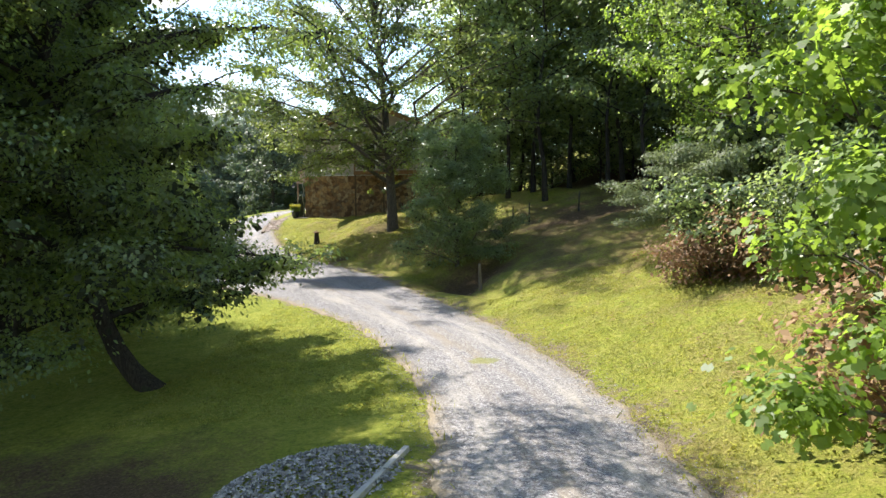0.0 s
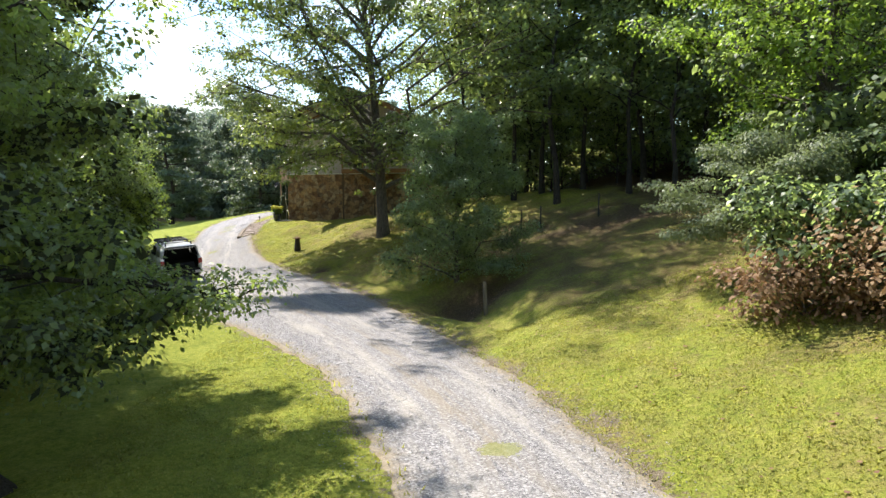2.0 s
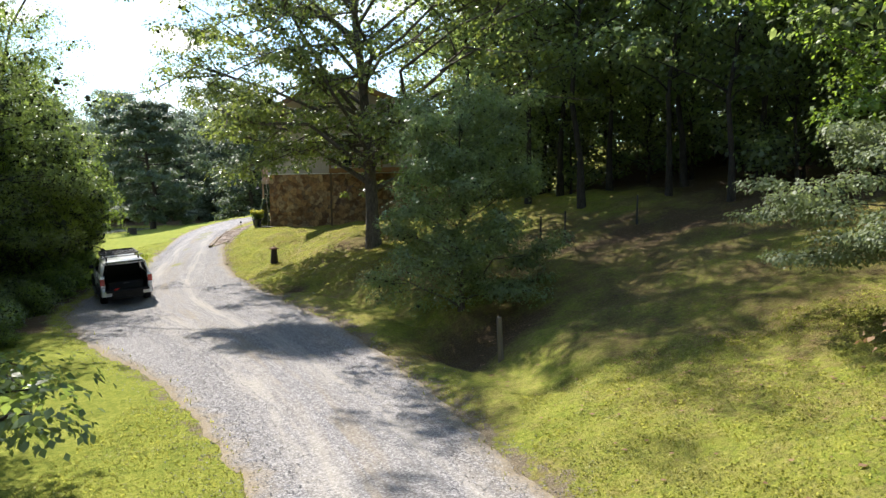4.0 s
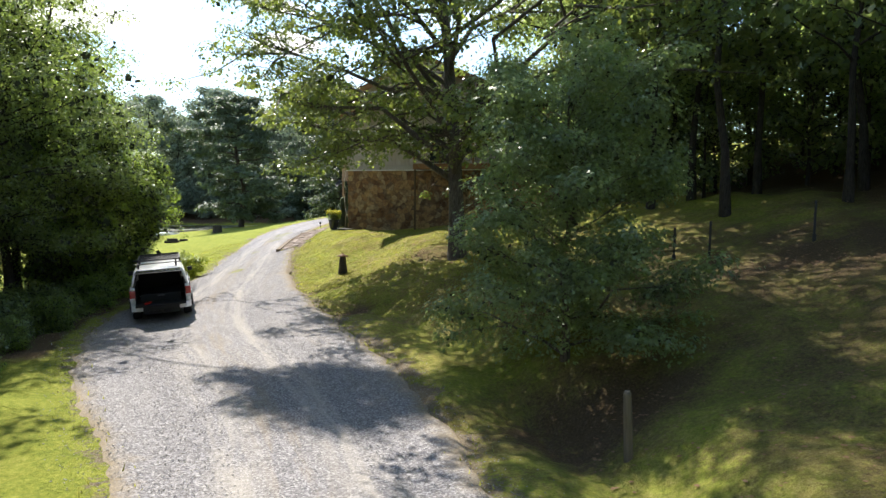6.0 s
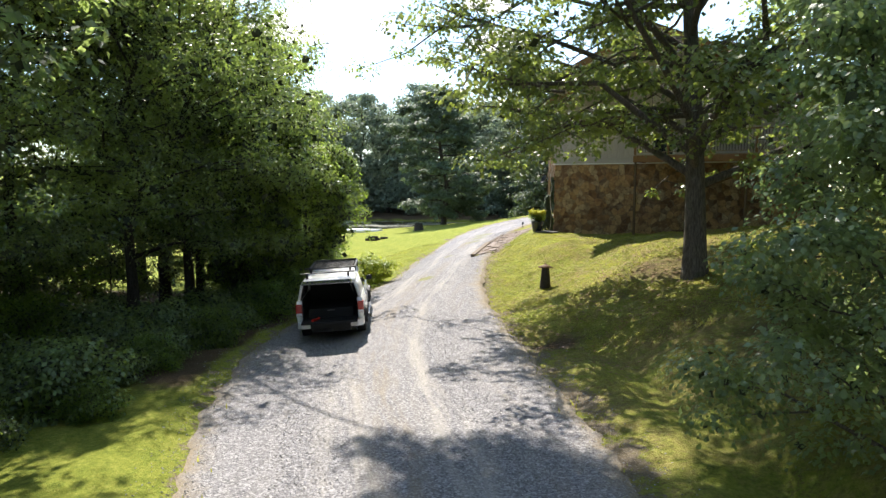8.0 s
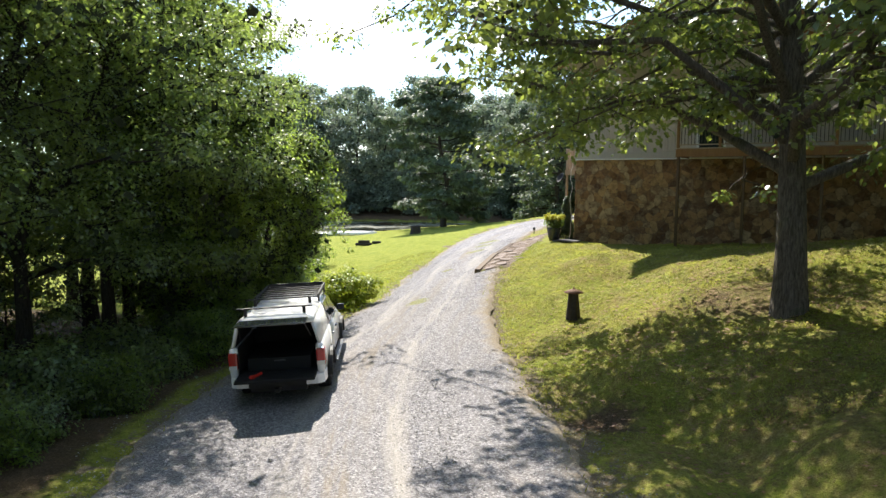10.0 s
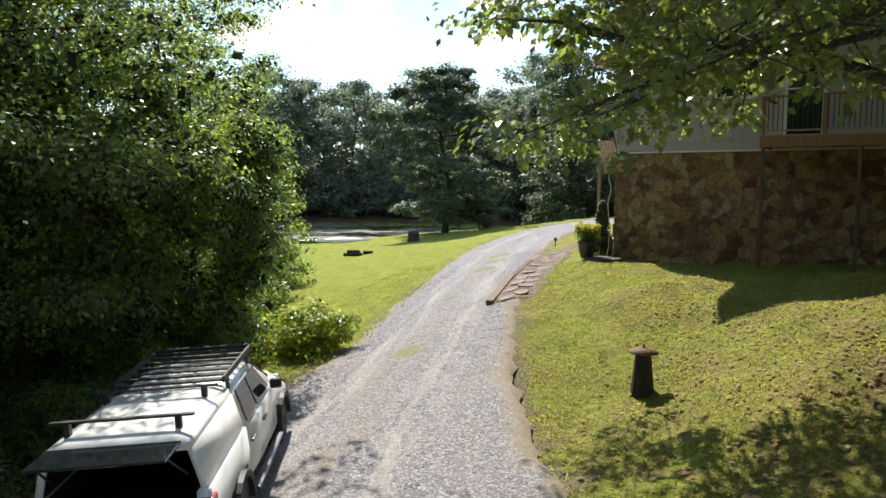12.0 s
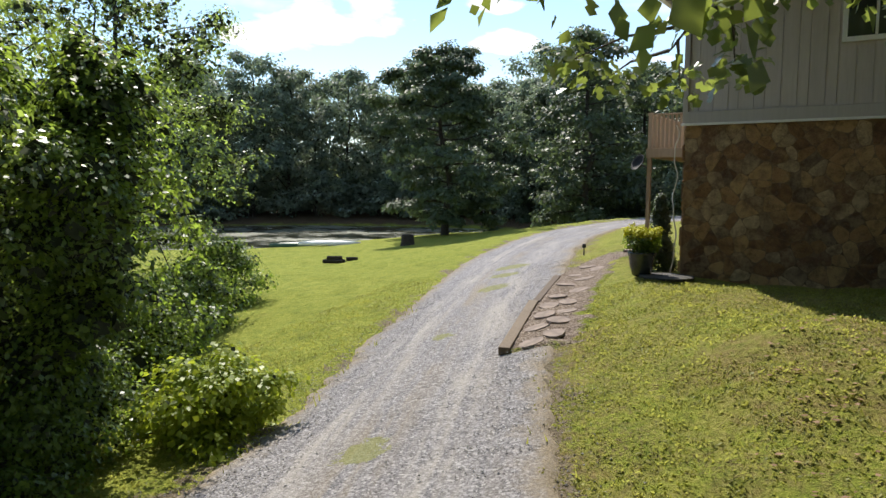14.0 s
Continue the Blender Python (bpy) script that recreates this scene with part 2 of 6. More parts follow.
col = g.mix(g.ramp(frayed, (0.06, (1, 1, 1)), (0.22, (0, 0, 0))), col, sand)
hgt = g.math("ADD", g.math("MULTIPLY", g.noise(48.0, 3, 0.6), 0.8), g.math("MULTIPLY", g.noise(7.0, 4), 0.9))
GRAVEL = g.done(col, 0.92, g.bump(hgt, 0.7, 0.03), spec=0.15)

# pond water, dark and nearly still
g = Nodes("pond_water")
ripples = g.noise(1.5, 4, 0.6, g.stretch(0.5, 1.4, 1))
scum = g.ramp(g.noise(0.16, 6, 0.75), (0.42, (0.022, 0.027, 0.022)), (0.6, (0.15, 0.16, 0.11)))
WATER = g.done(scum, g.ramp(g.noise(0.16, 6, 0.75), (0.42, (0.06,) * 3), (0.6, (0.45,) * 3)), g.bump(ripples, 0.08, 0.05), spec=0.5)


# ---- mesh helpers ----
def mesh_from(name, verts, faces, mat=None, smooth=False):
    me = bpy.data.meshes.new(name)
    me.from_pydata([tuple(v) for v in verts], [], [tuple(f) for f in faces])
    if mat:
        me.materials.append(mat)
    if smooth:
        me.shade_smooth()
    me.update()
    return me


def quads_mesh(name, verts, n, corners, mat):
    """n separate polygons of that many corners, their vertices in turn in the array verts."""
    me = bpy.data.meshes.new(name)
    me.vertices.add(len(verts))
    me.vertices.foreach_set("co", np.ascontiguousarray(verts, dtype=np.float32).ravel())
    me.loops.add(n * corners)
    me.loops.foreach_set("vertex_index", np.arange(n * corners, dtype=np.int32))
    me.polygons.add(n)
    me.polygons.foreach_set("loop_start", np.arange(0, n * corners, corners, dtype=np.int32))
    me.materials.append(mat)
    me.update(calc_edges=True)
    return me


def attribute(me, name, values):
    a = me.attributes.new(name, "FLOAT", "POINT")
    a.data.foreach_set("value", np.ascontiguousarray(values, dtype=np.float32))


def part(name, bm, material, parent, label="", smooth=False):
    me = bpy.data.meshes.new(name)
    bm.to_mesh(me)
    bm.free()
    me.materials.append(material)
    if smooth:
        me.shade_smooth()
    ob = new(name, me)
    ob.parent = parent
    return tagged(ob, label)


def empty(name, m, label, category, group="", kind=""):
    ob = new(name)
    ob.empty_display_size = 0.2
    ob.matrix_basis = m
    return tagged(ob, label, category, group, kind)


def smoothstep(a, b, v):
    t = np.clip((np.asarray(v, float) - a) / (b - a), 0, 1)
    return t * t * (3 - 2 * t)


# ---- the lie of the land ----
# stations of the drive: x, y, z of its middle, half its width, crossfall to the right
DRIVE = np.array([
    (2.2, -14, 0.75, 1.8, 0.0), (1.9, 0, 0.6, 1.7, 0.0), (1.55, 9, 0.45, 1.6, 0.0), (1.4, 13, 0.42, 1.6, 0.0),
    (0.35, 18, 0.35, 1.75, 0.0), (-1.4, 23, 0.2, 2.0, 0.0), (-3.3, 27.2, 0.15, 2.5, 0.0), (-5.9, 31.5, 0.2, 3.2, 0.03),
    (-8.7, 35.5, 0.15, 3.5, 0.05), (-10.9, 39.5, 0.06, 3.6, 0.07), (-12.3, 43, 0.24, 2.9, 0.1), (-13.1, 46.6, 0.5, 2.3, 0.16),
    (-14.1, 50.5, 0.88, 2.0, 0.28), (-15.3, 55, 1.1, 2.1, 0.3), (-16.5, 60, 1.3, 2.1, 0.25), (-17.8, 66.5, 1.5, 2.1, 0.15),
    (-18.6, 74, 1.7, 2.0, 0.1), (-18, 82, 1.95, 2.0, 0.05), (-14, 92, 2.2, 2.0, 0.0), (-6, 100, 2.4, 2.0, 0.0)])
for _ in range(3):
    a, b = DRIVE[:-1], DRIVE[1:]
    DRIVE = np.concatenate([DRIVE[:1], np.stack([0.75 * a + 0.25 * b, 0.25 * a + 0.75 * b], 1).reshape(-1, 5), DRIVE[-1:]])
_run = np.concatenate([[0], np.cumsum(np.hypot(*np.diff(DRIVE[:, :2], axis=0).T))])
_s = np.arange(0, _run[-1], 0.5)
DRIVE = np.stack([np.interp(_s, _run, c) for c in DRIVE.T], 1)
AHEAD = np.gradient(DRIVE[:, :2], axis=0)
AHEAD /= np.hypot(*AHEAD.T)[:, None]
POND, POND_R, WATER_Z = np.array((-52.4, 94.4)), np.array((25.0, 14.8)), -0.6
POND_AXES = np.array(((0.77, 0.64), (-0.64, 0.77)))


def pond_e(x, y):
    """1 on the pond's rim, less inside."""
    dx, dy = x - POND[0], y - POND[1]
    return np.hypot((dx * POND_AXES[0, 0] + dy * POND_AXES[0, 1]) / POND_R[0], (dx * POND_AXES[1, 0] + dy * POND_AXES[1, 1]) / POND_R[1])


def round_pond(e, a):
    p = POND + POND_AXES[0] * POND_R[0] * e * math.cos(a) + POND_AXES[1] * POND_R[1] * e * math.sin(a)
    return float(p[0]), float(p[1])


def drive_at(x, y):
    """Nearest station, signed distance to its right, for arrays of places."""
    x, y = np.atleast_1d(np.asarray(x, float)), np.atleast_1d(np.asarray(y, float))
    near, side = np.empty(len(x), int), np.empty(len(x))
    for i in range(0, len(x), 20000):
        dx, dy = x[i:i + 20000, None] - DRIVE[:, 0], y[i:i + 20000, None] - DRIVE[:, 1]
        k = np.argmin(dx * dx + dy * dy, 1)
        r = np.arange(len(k))
        dx, dy = dx[r, k], dy[r, k]
        cross = dx * AHEAD[k, 1] - dy * AHEAD[k, 0]
        near[i:i + 20000], side[i:i + 20000] = k, np.sign(cross) * np.hypot(dx, dy)
    return near, side


def height(x, y):
    """The ground's height over arrays of places."""
    x, y = np.atleast_1d(np.asarray(x, float)), np.atleast_1d(np.asarray(y, float))
    k, side = drive_at(x, y)
    hw, fall = DRIVE[k, 3], DRIVE[k, 4]
    z = DRIVE[k, 2] + fall * np.clip(side, -hw, hw)
    r = np.maximum(side - hw - 0.35, 0)
    bank = 0.27 * np.minimum(r, 13) + 0.13 * np.clip(r - 13, 0, 30) + 0.05 * np.clip(r - 43, 0, 200)
    bank *= smoothstep(0, 1.6, r) * 0.25 + 0.75
    yard = smoothstep(46, 53, y) * smoothstep(14, 4, x)
    top = 2.1 + 0.06 * np.maximum(x + 8, 0)
    zr = z + bank
    zr = zr * (1 - yard) + np.minimum(zr, top) * yard
    l = np.maximum(-side - hw - 0.2, 0)
    far_lawn = smoothstep(44, 54, y)
    down = (0.06 * np.minimum(l, 14)) * (1 - far_lawn) + (0.17 * np.minimum(l, 6) + 0.11 * np.clip(l - 6, 0, 4) + 0.065 * np.clip(l - 10, 0, 11)) * far_lawn
    zl = z - down
    z = np.where(side > 0, zr, zl)
    # ditch along the foot of the bank, hollow and washed-out pocket in it, low mounds
    z = z - 0.5 * np.exp(-((r - 1.7) / 0.75) ** 2) * smoothstep(23, 27, y) * smoothstep(41.5, 38.5, y) * (side > 0)
    z = z - 0.6 * np.exp(-(((x - 1.1) / 2.0) ** 2 + ((y - 30.3) / 1.6) ** 2))
    z = z - 0.3 * np.exp(-(((x + 6.2) / 0.7) ** 2 + ((y - 40.0) / 0.8) ** 2))
    z = z - 0.42 * np.exp(-(((x + 8.4) / 2.0) ** 2 + ((y - 46.2) / 2.6) ** 2))
    z = z + 0.3 * np.exp(-((x + 28) ** 2 / 70 + (y - 86) ** 2 / 60))
    z = z - 0.28 * np.exp(-(((x + 7.3 + 0.7 * (y - 48.7)) / 0.45) ** 2 + ((y - 48.7) / 0.8) ** 2))
    # pond basin and the hill behind it
    e = pond_e(x, y)
    basin = smoothstep(1.16, 0.9, e)
    z = z * (1 - basin) + (WATER_Z - 0.7) * basin
    back = np.maximum((e - 1.15) * 17, 0) * smoothstep(92, 112, y - 0.25 * (x + 57)) * smoothstep(-8, -30, x)
    z = z + 0.10 * np.minimum(back, 90)
    return z


def ground_z(x, y):
    return float(height(x, y)[0])


def graded(lo, hi, step, far, grow=1.22):
    mid = list(np.arange(lo, hi, step))
    up, s, v = [], step, hi
    while v < far[1]:
        up.append(v)
        s = min(s * grow, 1.3) if v < hi + 55 else s * grow
        v += min(s, 150)
    dn, s, v = [], step, lo
    while v > far[0]:
        s = min(s * grow, 1.3) if v > lo - 60 else s * grow
        v -= min(s, 150)
        dn.append(v)
    return np.array(dn[::-1] + mid + up)


def woods(x, y):
    """Where leaf litter lies in place of grass, in places darkening for shade: 0 to 1."""
    k, side = drive_at(x, y)
    r = side - DRIVE[k, 3]
    hill = smoothstep(13, 20, r) * smoothstep(62, 50, y) + smoothstep(4, 12, r) * smoothstep(40, 34, y) * smoothstep(31, 36, y) * 0.4 + 0.5 * smoothstep(0.8, 4.5, r) * smoothstep(20, 26, y) * smoothstep(45, 39, y)
    left = np.maximum(smoothstep(3.0, 5.0, -side - DRIVE[k, 3]) * smoothstep(25, 30, y), smoothstep(0.1, 1.0, -side - DRIVE[k, 3]) * smoothstep(32.0, 35.0, y)) * smoothstep(47, 45, y)
    left2 = smoothstep(9, 13, -side - DRIVE[k, 3]) * smoothstep(30, 24, y) + 0.75 * smoothstep(0.8, 4.0, -side - DRIVE[k, 3]) * smoothstep(14.5, 9.0, y)
    under_oak = 0.62 * np.exp(-(((x + 3.9) / 2.3) ** 2 + ((y - 44.9) / 2.6) ** 2))
    # brown litter in the ditch, laid on strongly to darken for the bush's shade too
    ditch = 0.9 * np.exp(-(((x - 1.2) / 3.0) ** 2 + ((y - 30.0) / 2.6) ** 2))
    pocket = 0.9 * np.exp(-(((x + 6.0) / 1.0) ** 2 + ((y - 39.8) / 1.1) ** 2))
    e = pond_e(x, y)
    # litter colour on the far bank paints in the shade of its trees
    shore = smoothstep(1.02, 1.1, e) * smoothstep(2.1, 1.7, e) * ((x - POND[0]) * POND_AXES[1, 0] + (y - POND[1]) * POND_AXES[1, 1] > 2)
    return np.clip(np.max([hill, left, left2, ditch, under_oak, pocket, shore], axis=0), 0, 1)


gx, gy = graded(-24, 12, 0.4, (-1500, 1500)), graded(2, 72, 0.4, (-600, 2500))
X, Y = (v.ravel() for v in np.meshgrid(gx, gy))
Z = height(X, Y)
_k, _side = drive_at(X, Y)
off_road = smoothstep(-0.35, 0.45, np.abs(_side) - DRIVE[_k, 3])
tuft = np.array([noise.noise(Vector((a * 0.8, b * 0.8, 3.0))) * 0.10 + noise.noise(Vector((a * 2.3, b * 2.3, 7.0))) * 0.05 for a, b in zip(X, Y)])
lumps = np.array([noise.noise(Vector((a * 0.5, b * 0.5, 11.0))) * 0.16 + noise.noise(Vector((a * 1.2, b * 1.2, 13.0))) * 0.1 for a, b in zip(X, Y)])
tuft += lumps * smoothstep(0.6, 1.8, _side - DRIVE[_k, 3]) * smoothstep(20, 26, Y) * smoothstep(56, 50, Y)
near_ground = ((X > -40) & (X < 30) & (Y < 100)).astype(float)
Z = Z + tuft * off_road * near_ground - 0.09 * (1 - off_road)
cols, rows_ = len(gx), len(gy)
idx = np.arange(cols * rows_).reshape(rows_, cols)
faces = np.stack([idx[:-1, :-1], idx[:-1, 1:], idx[1:, 1:], idx[1:, :-1]], -1).reshape(-1, 4)
LAND = Z.reshape(rows_, cols)


def surface(x, y):
    """The height of the ground as it lies, tufts and hollows included."""
    i, j = np.clip(np.searchsorted(gy, y) - 1, 0, rows_ - 2), np.clip(np.searchsorted(gx, x) - 1, 0, cols - 2)
    v, u = (y - gy[i]) / (gy[i + 1] - gy[i]), (x - gx[j]) / (gx[j + 1] - gx[j])
    return (LAND[i, j] * (1 - u) + LAND[i, j + 1] * u) * (1 - v) + (LAND[i + 1, j] * (1 - u) + LAND[i + 1, j + 1] * u) * v


me = mesh_from("ground", np.stack([X, Y, Z], 1), faces, TURF, True)
attribute(me, "wood", woods(X, Y))
attribute(me, "dry", np.clip(0.62 * smoothstep(-2, 2, _side) * (0.45 + 0.55 * smoothstep(0.8, 2.6, np.abs(_side) - DRIVE[_k, 3])) + 0.45 * smoothstep(4, 9, _side) * smoothstep(44, 38, Y) + 0.05 + 0.85 * np.exp(-((X + 4.5) ** 2 / 34 + (Y - 44.5) ** 2 / 60)) + 0.7 * smoothstep(1.5, 0.0, np.abs(_side) - DRIVE[_k, 3]) * smoothstep(-1, 1, _side + 1.5 * (Y < 30)), 0, 1))
attribute(me, "rim", 0.75 * smoothstep(1.1, 0.0, np.abs(_side) - DRIVE[_k, 3]) * (0.75 + 0.25 * smoothstep(-1, 1, _side)))
tagged(new("ground", me), "mown yellow-green lawn, sloping banks and woodland floor", "ground", kind="structure")

# the drive is a ribbon with ragged edges that dip into the turf
lat = np.linspace(-1, 1, 37)
V, E, TR, SE, AC, AL, PA = [], [], [], [], [], [], []
WEEDS = ((-13.55, 47.8, 0.55), (-14.9, 53.0, 0.4), (0.9, 15.5, 0.5), (-16.6, 62, 0.9), (-15.7, 58, 0.7), (-16.2, 60.2, 0.7))
steps = np.arange(0, (len(DRIVE) - 1) * 0.5, 0.2)
for along in steps:
    x, y, z, hw, fall, hx, hy = (np.interp(along, np.arange(len(DRIVE)) * 0.5, c) for c in (*DRIVE.T, *AHEAD.T))
    rags = [sum(a_ * noise.noise(Vector((along * f_, 10 * sg, f_))) for a_, f_ in ((0.16, 0.35), (0.16, 1.1), (0.14, 2.7))) for sg in (-1, 1)]
    for u in lat:
        w = hw + 0.12 + rags[int(u > 0)]
        s = u * w
        X_, Y_ = x + hy * s, y - hx * s
        V.append((X_, Y_, z + fall * np.clip(s, -hw, hw) + 0.015 + 0.025 * math.cos(s * 2.2) * (abs(s) < 2.1) - 0.10 * (abs(u) > 0.99) - 0.03 * max(0, abs(u) - 0.8) / 0.2))
        E.append(np.clip((w - abs(s)) / 1.0, 0, 1.0))
        TR.append(max(math.exp(-((abs(s) - 0.85) / 0.42) ** 2), 0.15))
        SE.append(math.exp(-((s + 0.1) / 0.45) ** 2) * 0.8 + 0.3 * math.exp(-((s - hw * 0.7) / 0.4) ** 2))
        AC.append(s * 1.6)
        AL.append(along)
        PA.append(max(0.75 * math.exp(-((X_ - px_) ** 2 + (Y_ - py_) ** 2) / r_ ** 2) for px_, py_, r_ in WEEDS))
n = len(lat)
faces = [(i * n + j, i * n + j + 1, (i + 1) * n + j + 1, (i + 1) * n + j) for i in range(len(steps) - 1) for j in range(n - 1)]
me = mesh_from("road", V, faces, GRAVEL, True)
for nm, vals in (("edge", E), ("track", TR), ("seam", SE), ("across", AC), ("along", AL), ("patch", PA)):
    attribute(me, nm, vals)
tagged(new("road", me), "grey crushed-gravel drive with dusty wheel tracks and weedy edges", "road", kind="structure")

# pond
ring = [(*round_pond(1.12, a), WATER_Z) for a in np.linspace(0, 2 * math.pi, 72, endpoint=False)]
tagged(new("water", mesh_from("water", ring, [tuple(range(72))], WATER)), "dark still pond with patches of floating weed", "pond", kind="structure")


# ---- trees ----
def tube(verts, faces, pts, radii, sides=7):
    """A tapered tube through the points, added to the lists."""
    pts = [Vector(p) for p in pts]
    base = len(verts)
    for i, (p, r) in enumerate(zip(pts, radii)):
        d = (pts[min(i + 1, len(pts) - 1)] - pts[max(i - 1, 0)]).normalized()
        a = d.cross(Vector((0.31, 0.95, 0.1))).normalized()
        b = d.cross(a)
        for s in range(sides):
            t = 2 * math.pi * s / sides
            verts.append(p + (a * math.cos(t) + b * math.sin(t)) * r)
    for i in range(len(pts) - 1):
        for s in range(sides):
            q = base + i * sides
            faces.append((q + s, q + (s + 1) % sides, q + sides + (s + 1) % sides, q + sides + s))


def leaves(name, spots, mat, rng, size, per, spread, flat=0.55, droop=0.25, lobed=False):
    """Leaf sprays round the spots (x, y, z, scale): most leaves lie like shingles over the outside of a lumpy clump, the rest fill it."""
    spots = np.asarray(spots, float)
    c = np.repeat(spots[:, :3], per, 0)
    k = np.repeat(spots[:, 3], per)
    n = len(c)
    d = rng.normal(size=(n, 3))
    d[:, 2] = d[:, 2] * 0.85 + 0.3
    d /= np.linalg.norm(d, axis=1)[:, None]
    ph = np.repeat(rng.uniform(0, 6.28, (len(spots), 2)), per, 0)
    az = np.arctan2(d[:, 1], d[:, 0])
    lump = 1.0 + 0.24 * np.sin(3 * az + ph[:, 0]) + 0.16 * np.sin(5 * az + 4 * d[:, 2] + ph[:, 1])
    r = np.where(rng.random(n) < 0.7, 1 - 0.32 * rng.random(n) ** 1.3, rng.random(n) ** 0.6)
    stray = rng.random(n) < 0.05
    r = np.where(stray, 1.0 + 0.3 * rng.random(n), r)
    off = d * (r * lump * k * spread)[:, None]
    off[:, 2] *= flat
    p = c + off
    nm = d * (0.75, 0.75, 0.5) + rng.normal(size=(n, 3)) * 0.3
    nm[:, 2] += 0.55
    nm /= np.linalg.norm(nm, axis=1)[:, None]
    ax = d * (0.6, 0.6, 0.1) + rng.normal(size=(n, 3)) * 0.5
    ax[:, 2] -= droop + 0.15
    ax -= nm * np.sum(ax * nm, 1)[:, None]
    ax /= np.linalg.norm(ax, axis=1)[:, None] + 1e-6
    sd = np.cross(nm, ax)
    s = (size * (0.6 + 0.8 * rng.random(n)))[:, None]
    if lobed:
        out = ((0, 0.0), (0.27, 0.42), (0.48, 0.2), (0.75, 0.36), (1.0, 0.0), (0.75, -0.36), (0.48, -0.2), (0.27, -0.42))
        v = np.stack([p + s * (a * ax + b * sd + 0.18 * abs(b) * nm) for a, b in out], 1)
    else:
        v = np.stack([p, p + s * (0.45 * ax + 0.36 * sd + 0.1 * nm), p + s * ax, p + s * (0.5 * ax - 0.36 * sd + 0.1 * nm)], 1)
    return quads_mesh(name, v.reshape(-1, 3), n, v.shape[1], mat)


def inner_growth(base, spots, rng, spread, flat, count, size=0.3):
    """Dark cards added inside the clumps: they stand in for deep shade and keep the light out."""
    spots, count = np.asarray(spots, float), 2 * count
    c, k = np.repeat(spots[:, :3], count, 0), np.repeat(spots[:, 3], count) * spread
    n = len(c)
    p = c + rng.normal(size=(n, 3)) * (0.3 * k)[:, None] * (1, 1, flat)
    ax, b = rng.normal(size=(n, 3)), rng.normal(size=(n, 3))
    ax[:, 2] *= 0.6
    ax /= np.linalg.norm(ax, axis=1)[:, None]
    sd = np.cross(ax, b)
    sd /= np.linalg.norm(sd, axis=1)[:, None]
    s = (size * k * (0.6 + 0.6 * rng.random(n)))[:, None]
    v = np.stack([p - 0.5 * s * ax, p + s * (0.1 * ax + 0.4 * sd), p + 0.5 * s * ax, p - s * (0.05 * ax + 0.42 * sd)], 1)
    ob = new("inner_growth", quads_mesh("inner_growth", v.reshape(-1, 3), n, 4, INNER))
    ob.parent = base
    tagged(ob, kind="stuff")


def bend(a, b, rng, wobble, n=5, sag=0.0):
    a, b = Vector(a), Vector(b)
    L = (b - a).length
    out = []
    for i in range(n):
        t = i / (n - 1)
        p = a.lerp(b, t)
        w = wobble * L * math.sin(math.pi * t)
        out.append(p + Vector((rng.normal() * w, rng.normal() * w, rng.normal() * w * 0.5 + sag * L * 4 * t * (1 - t))))
    return out


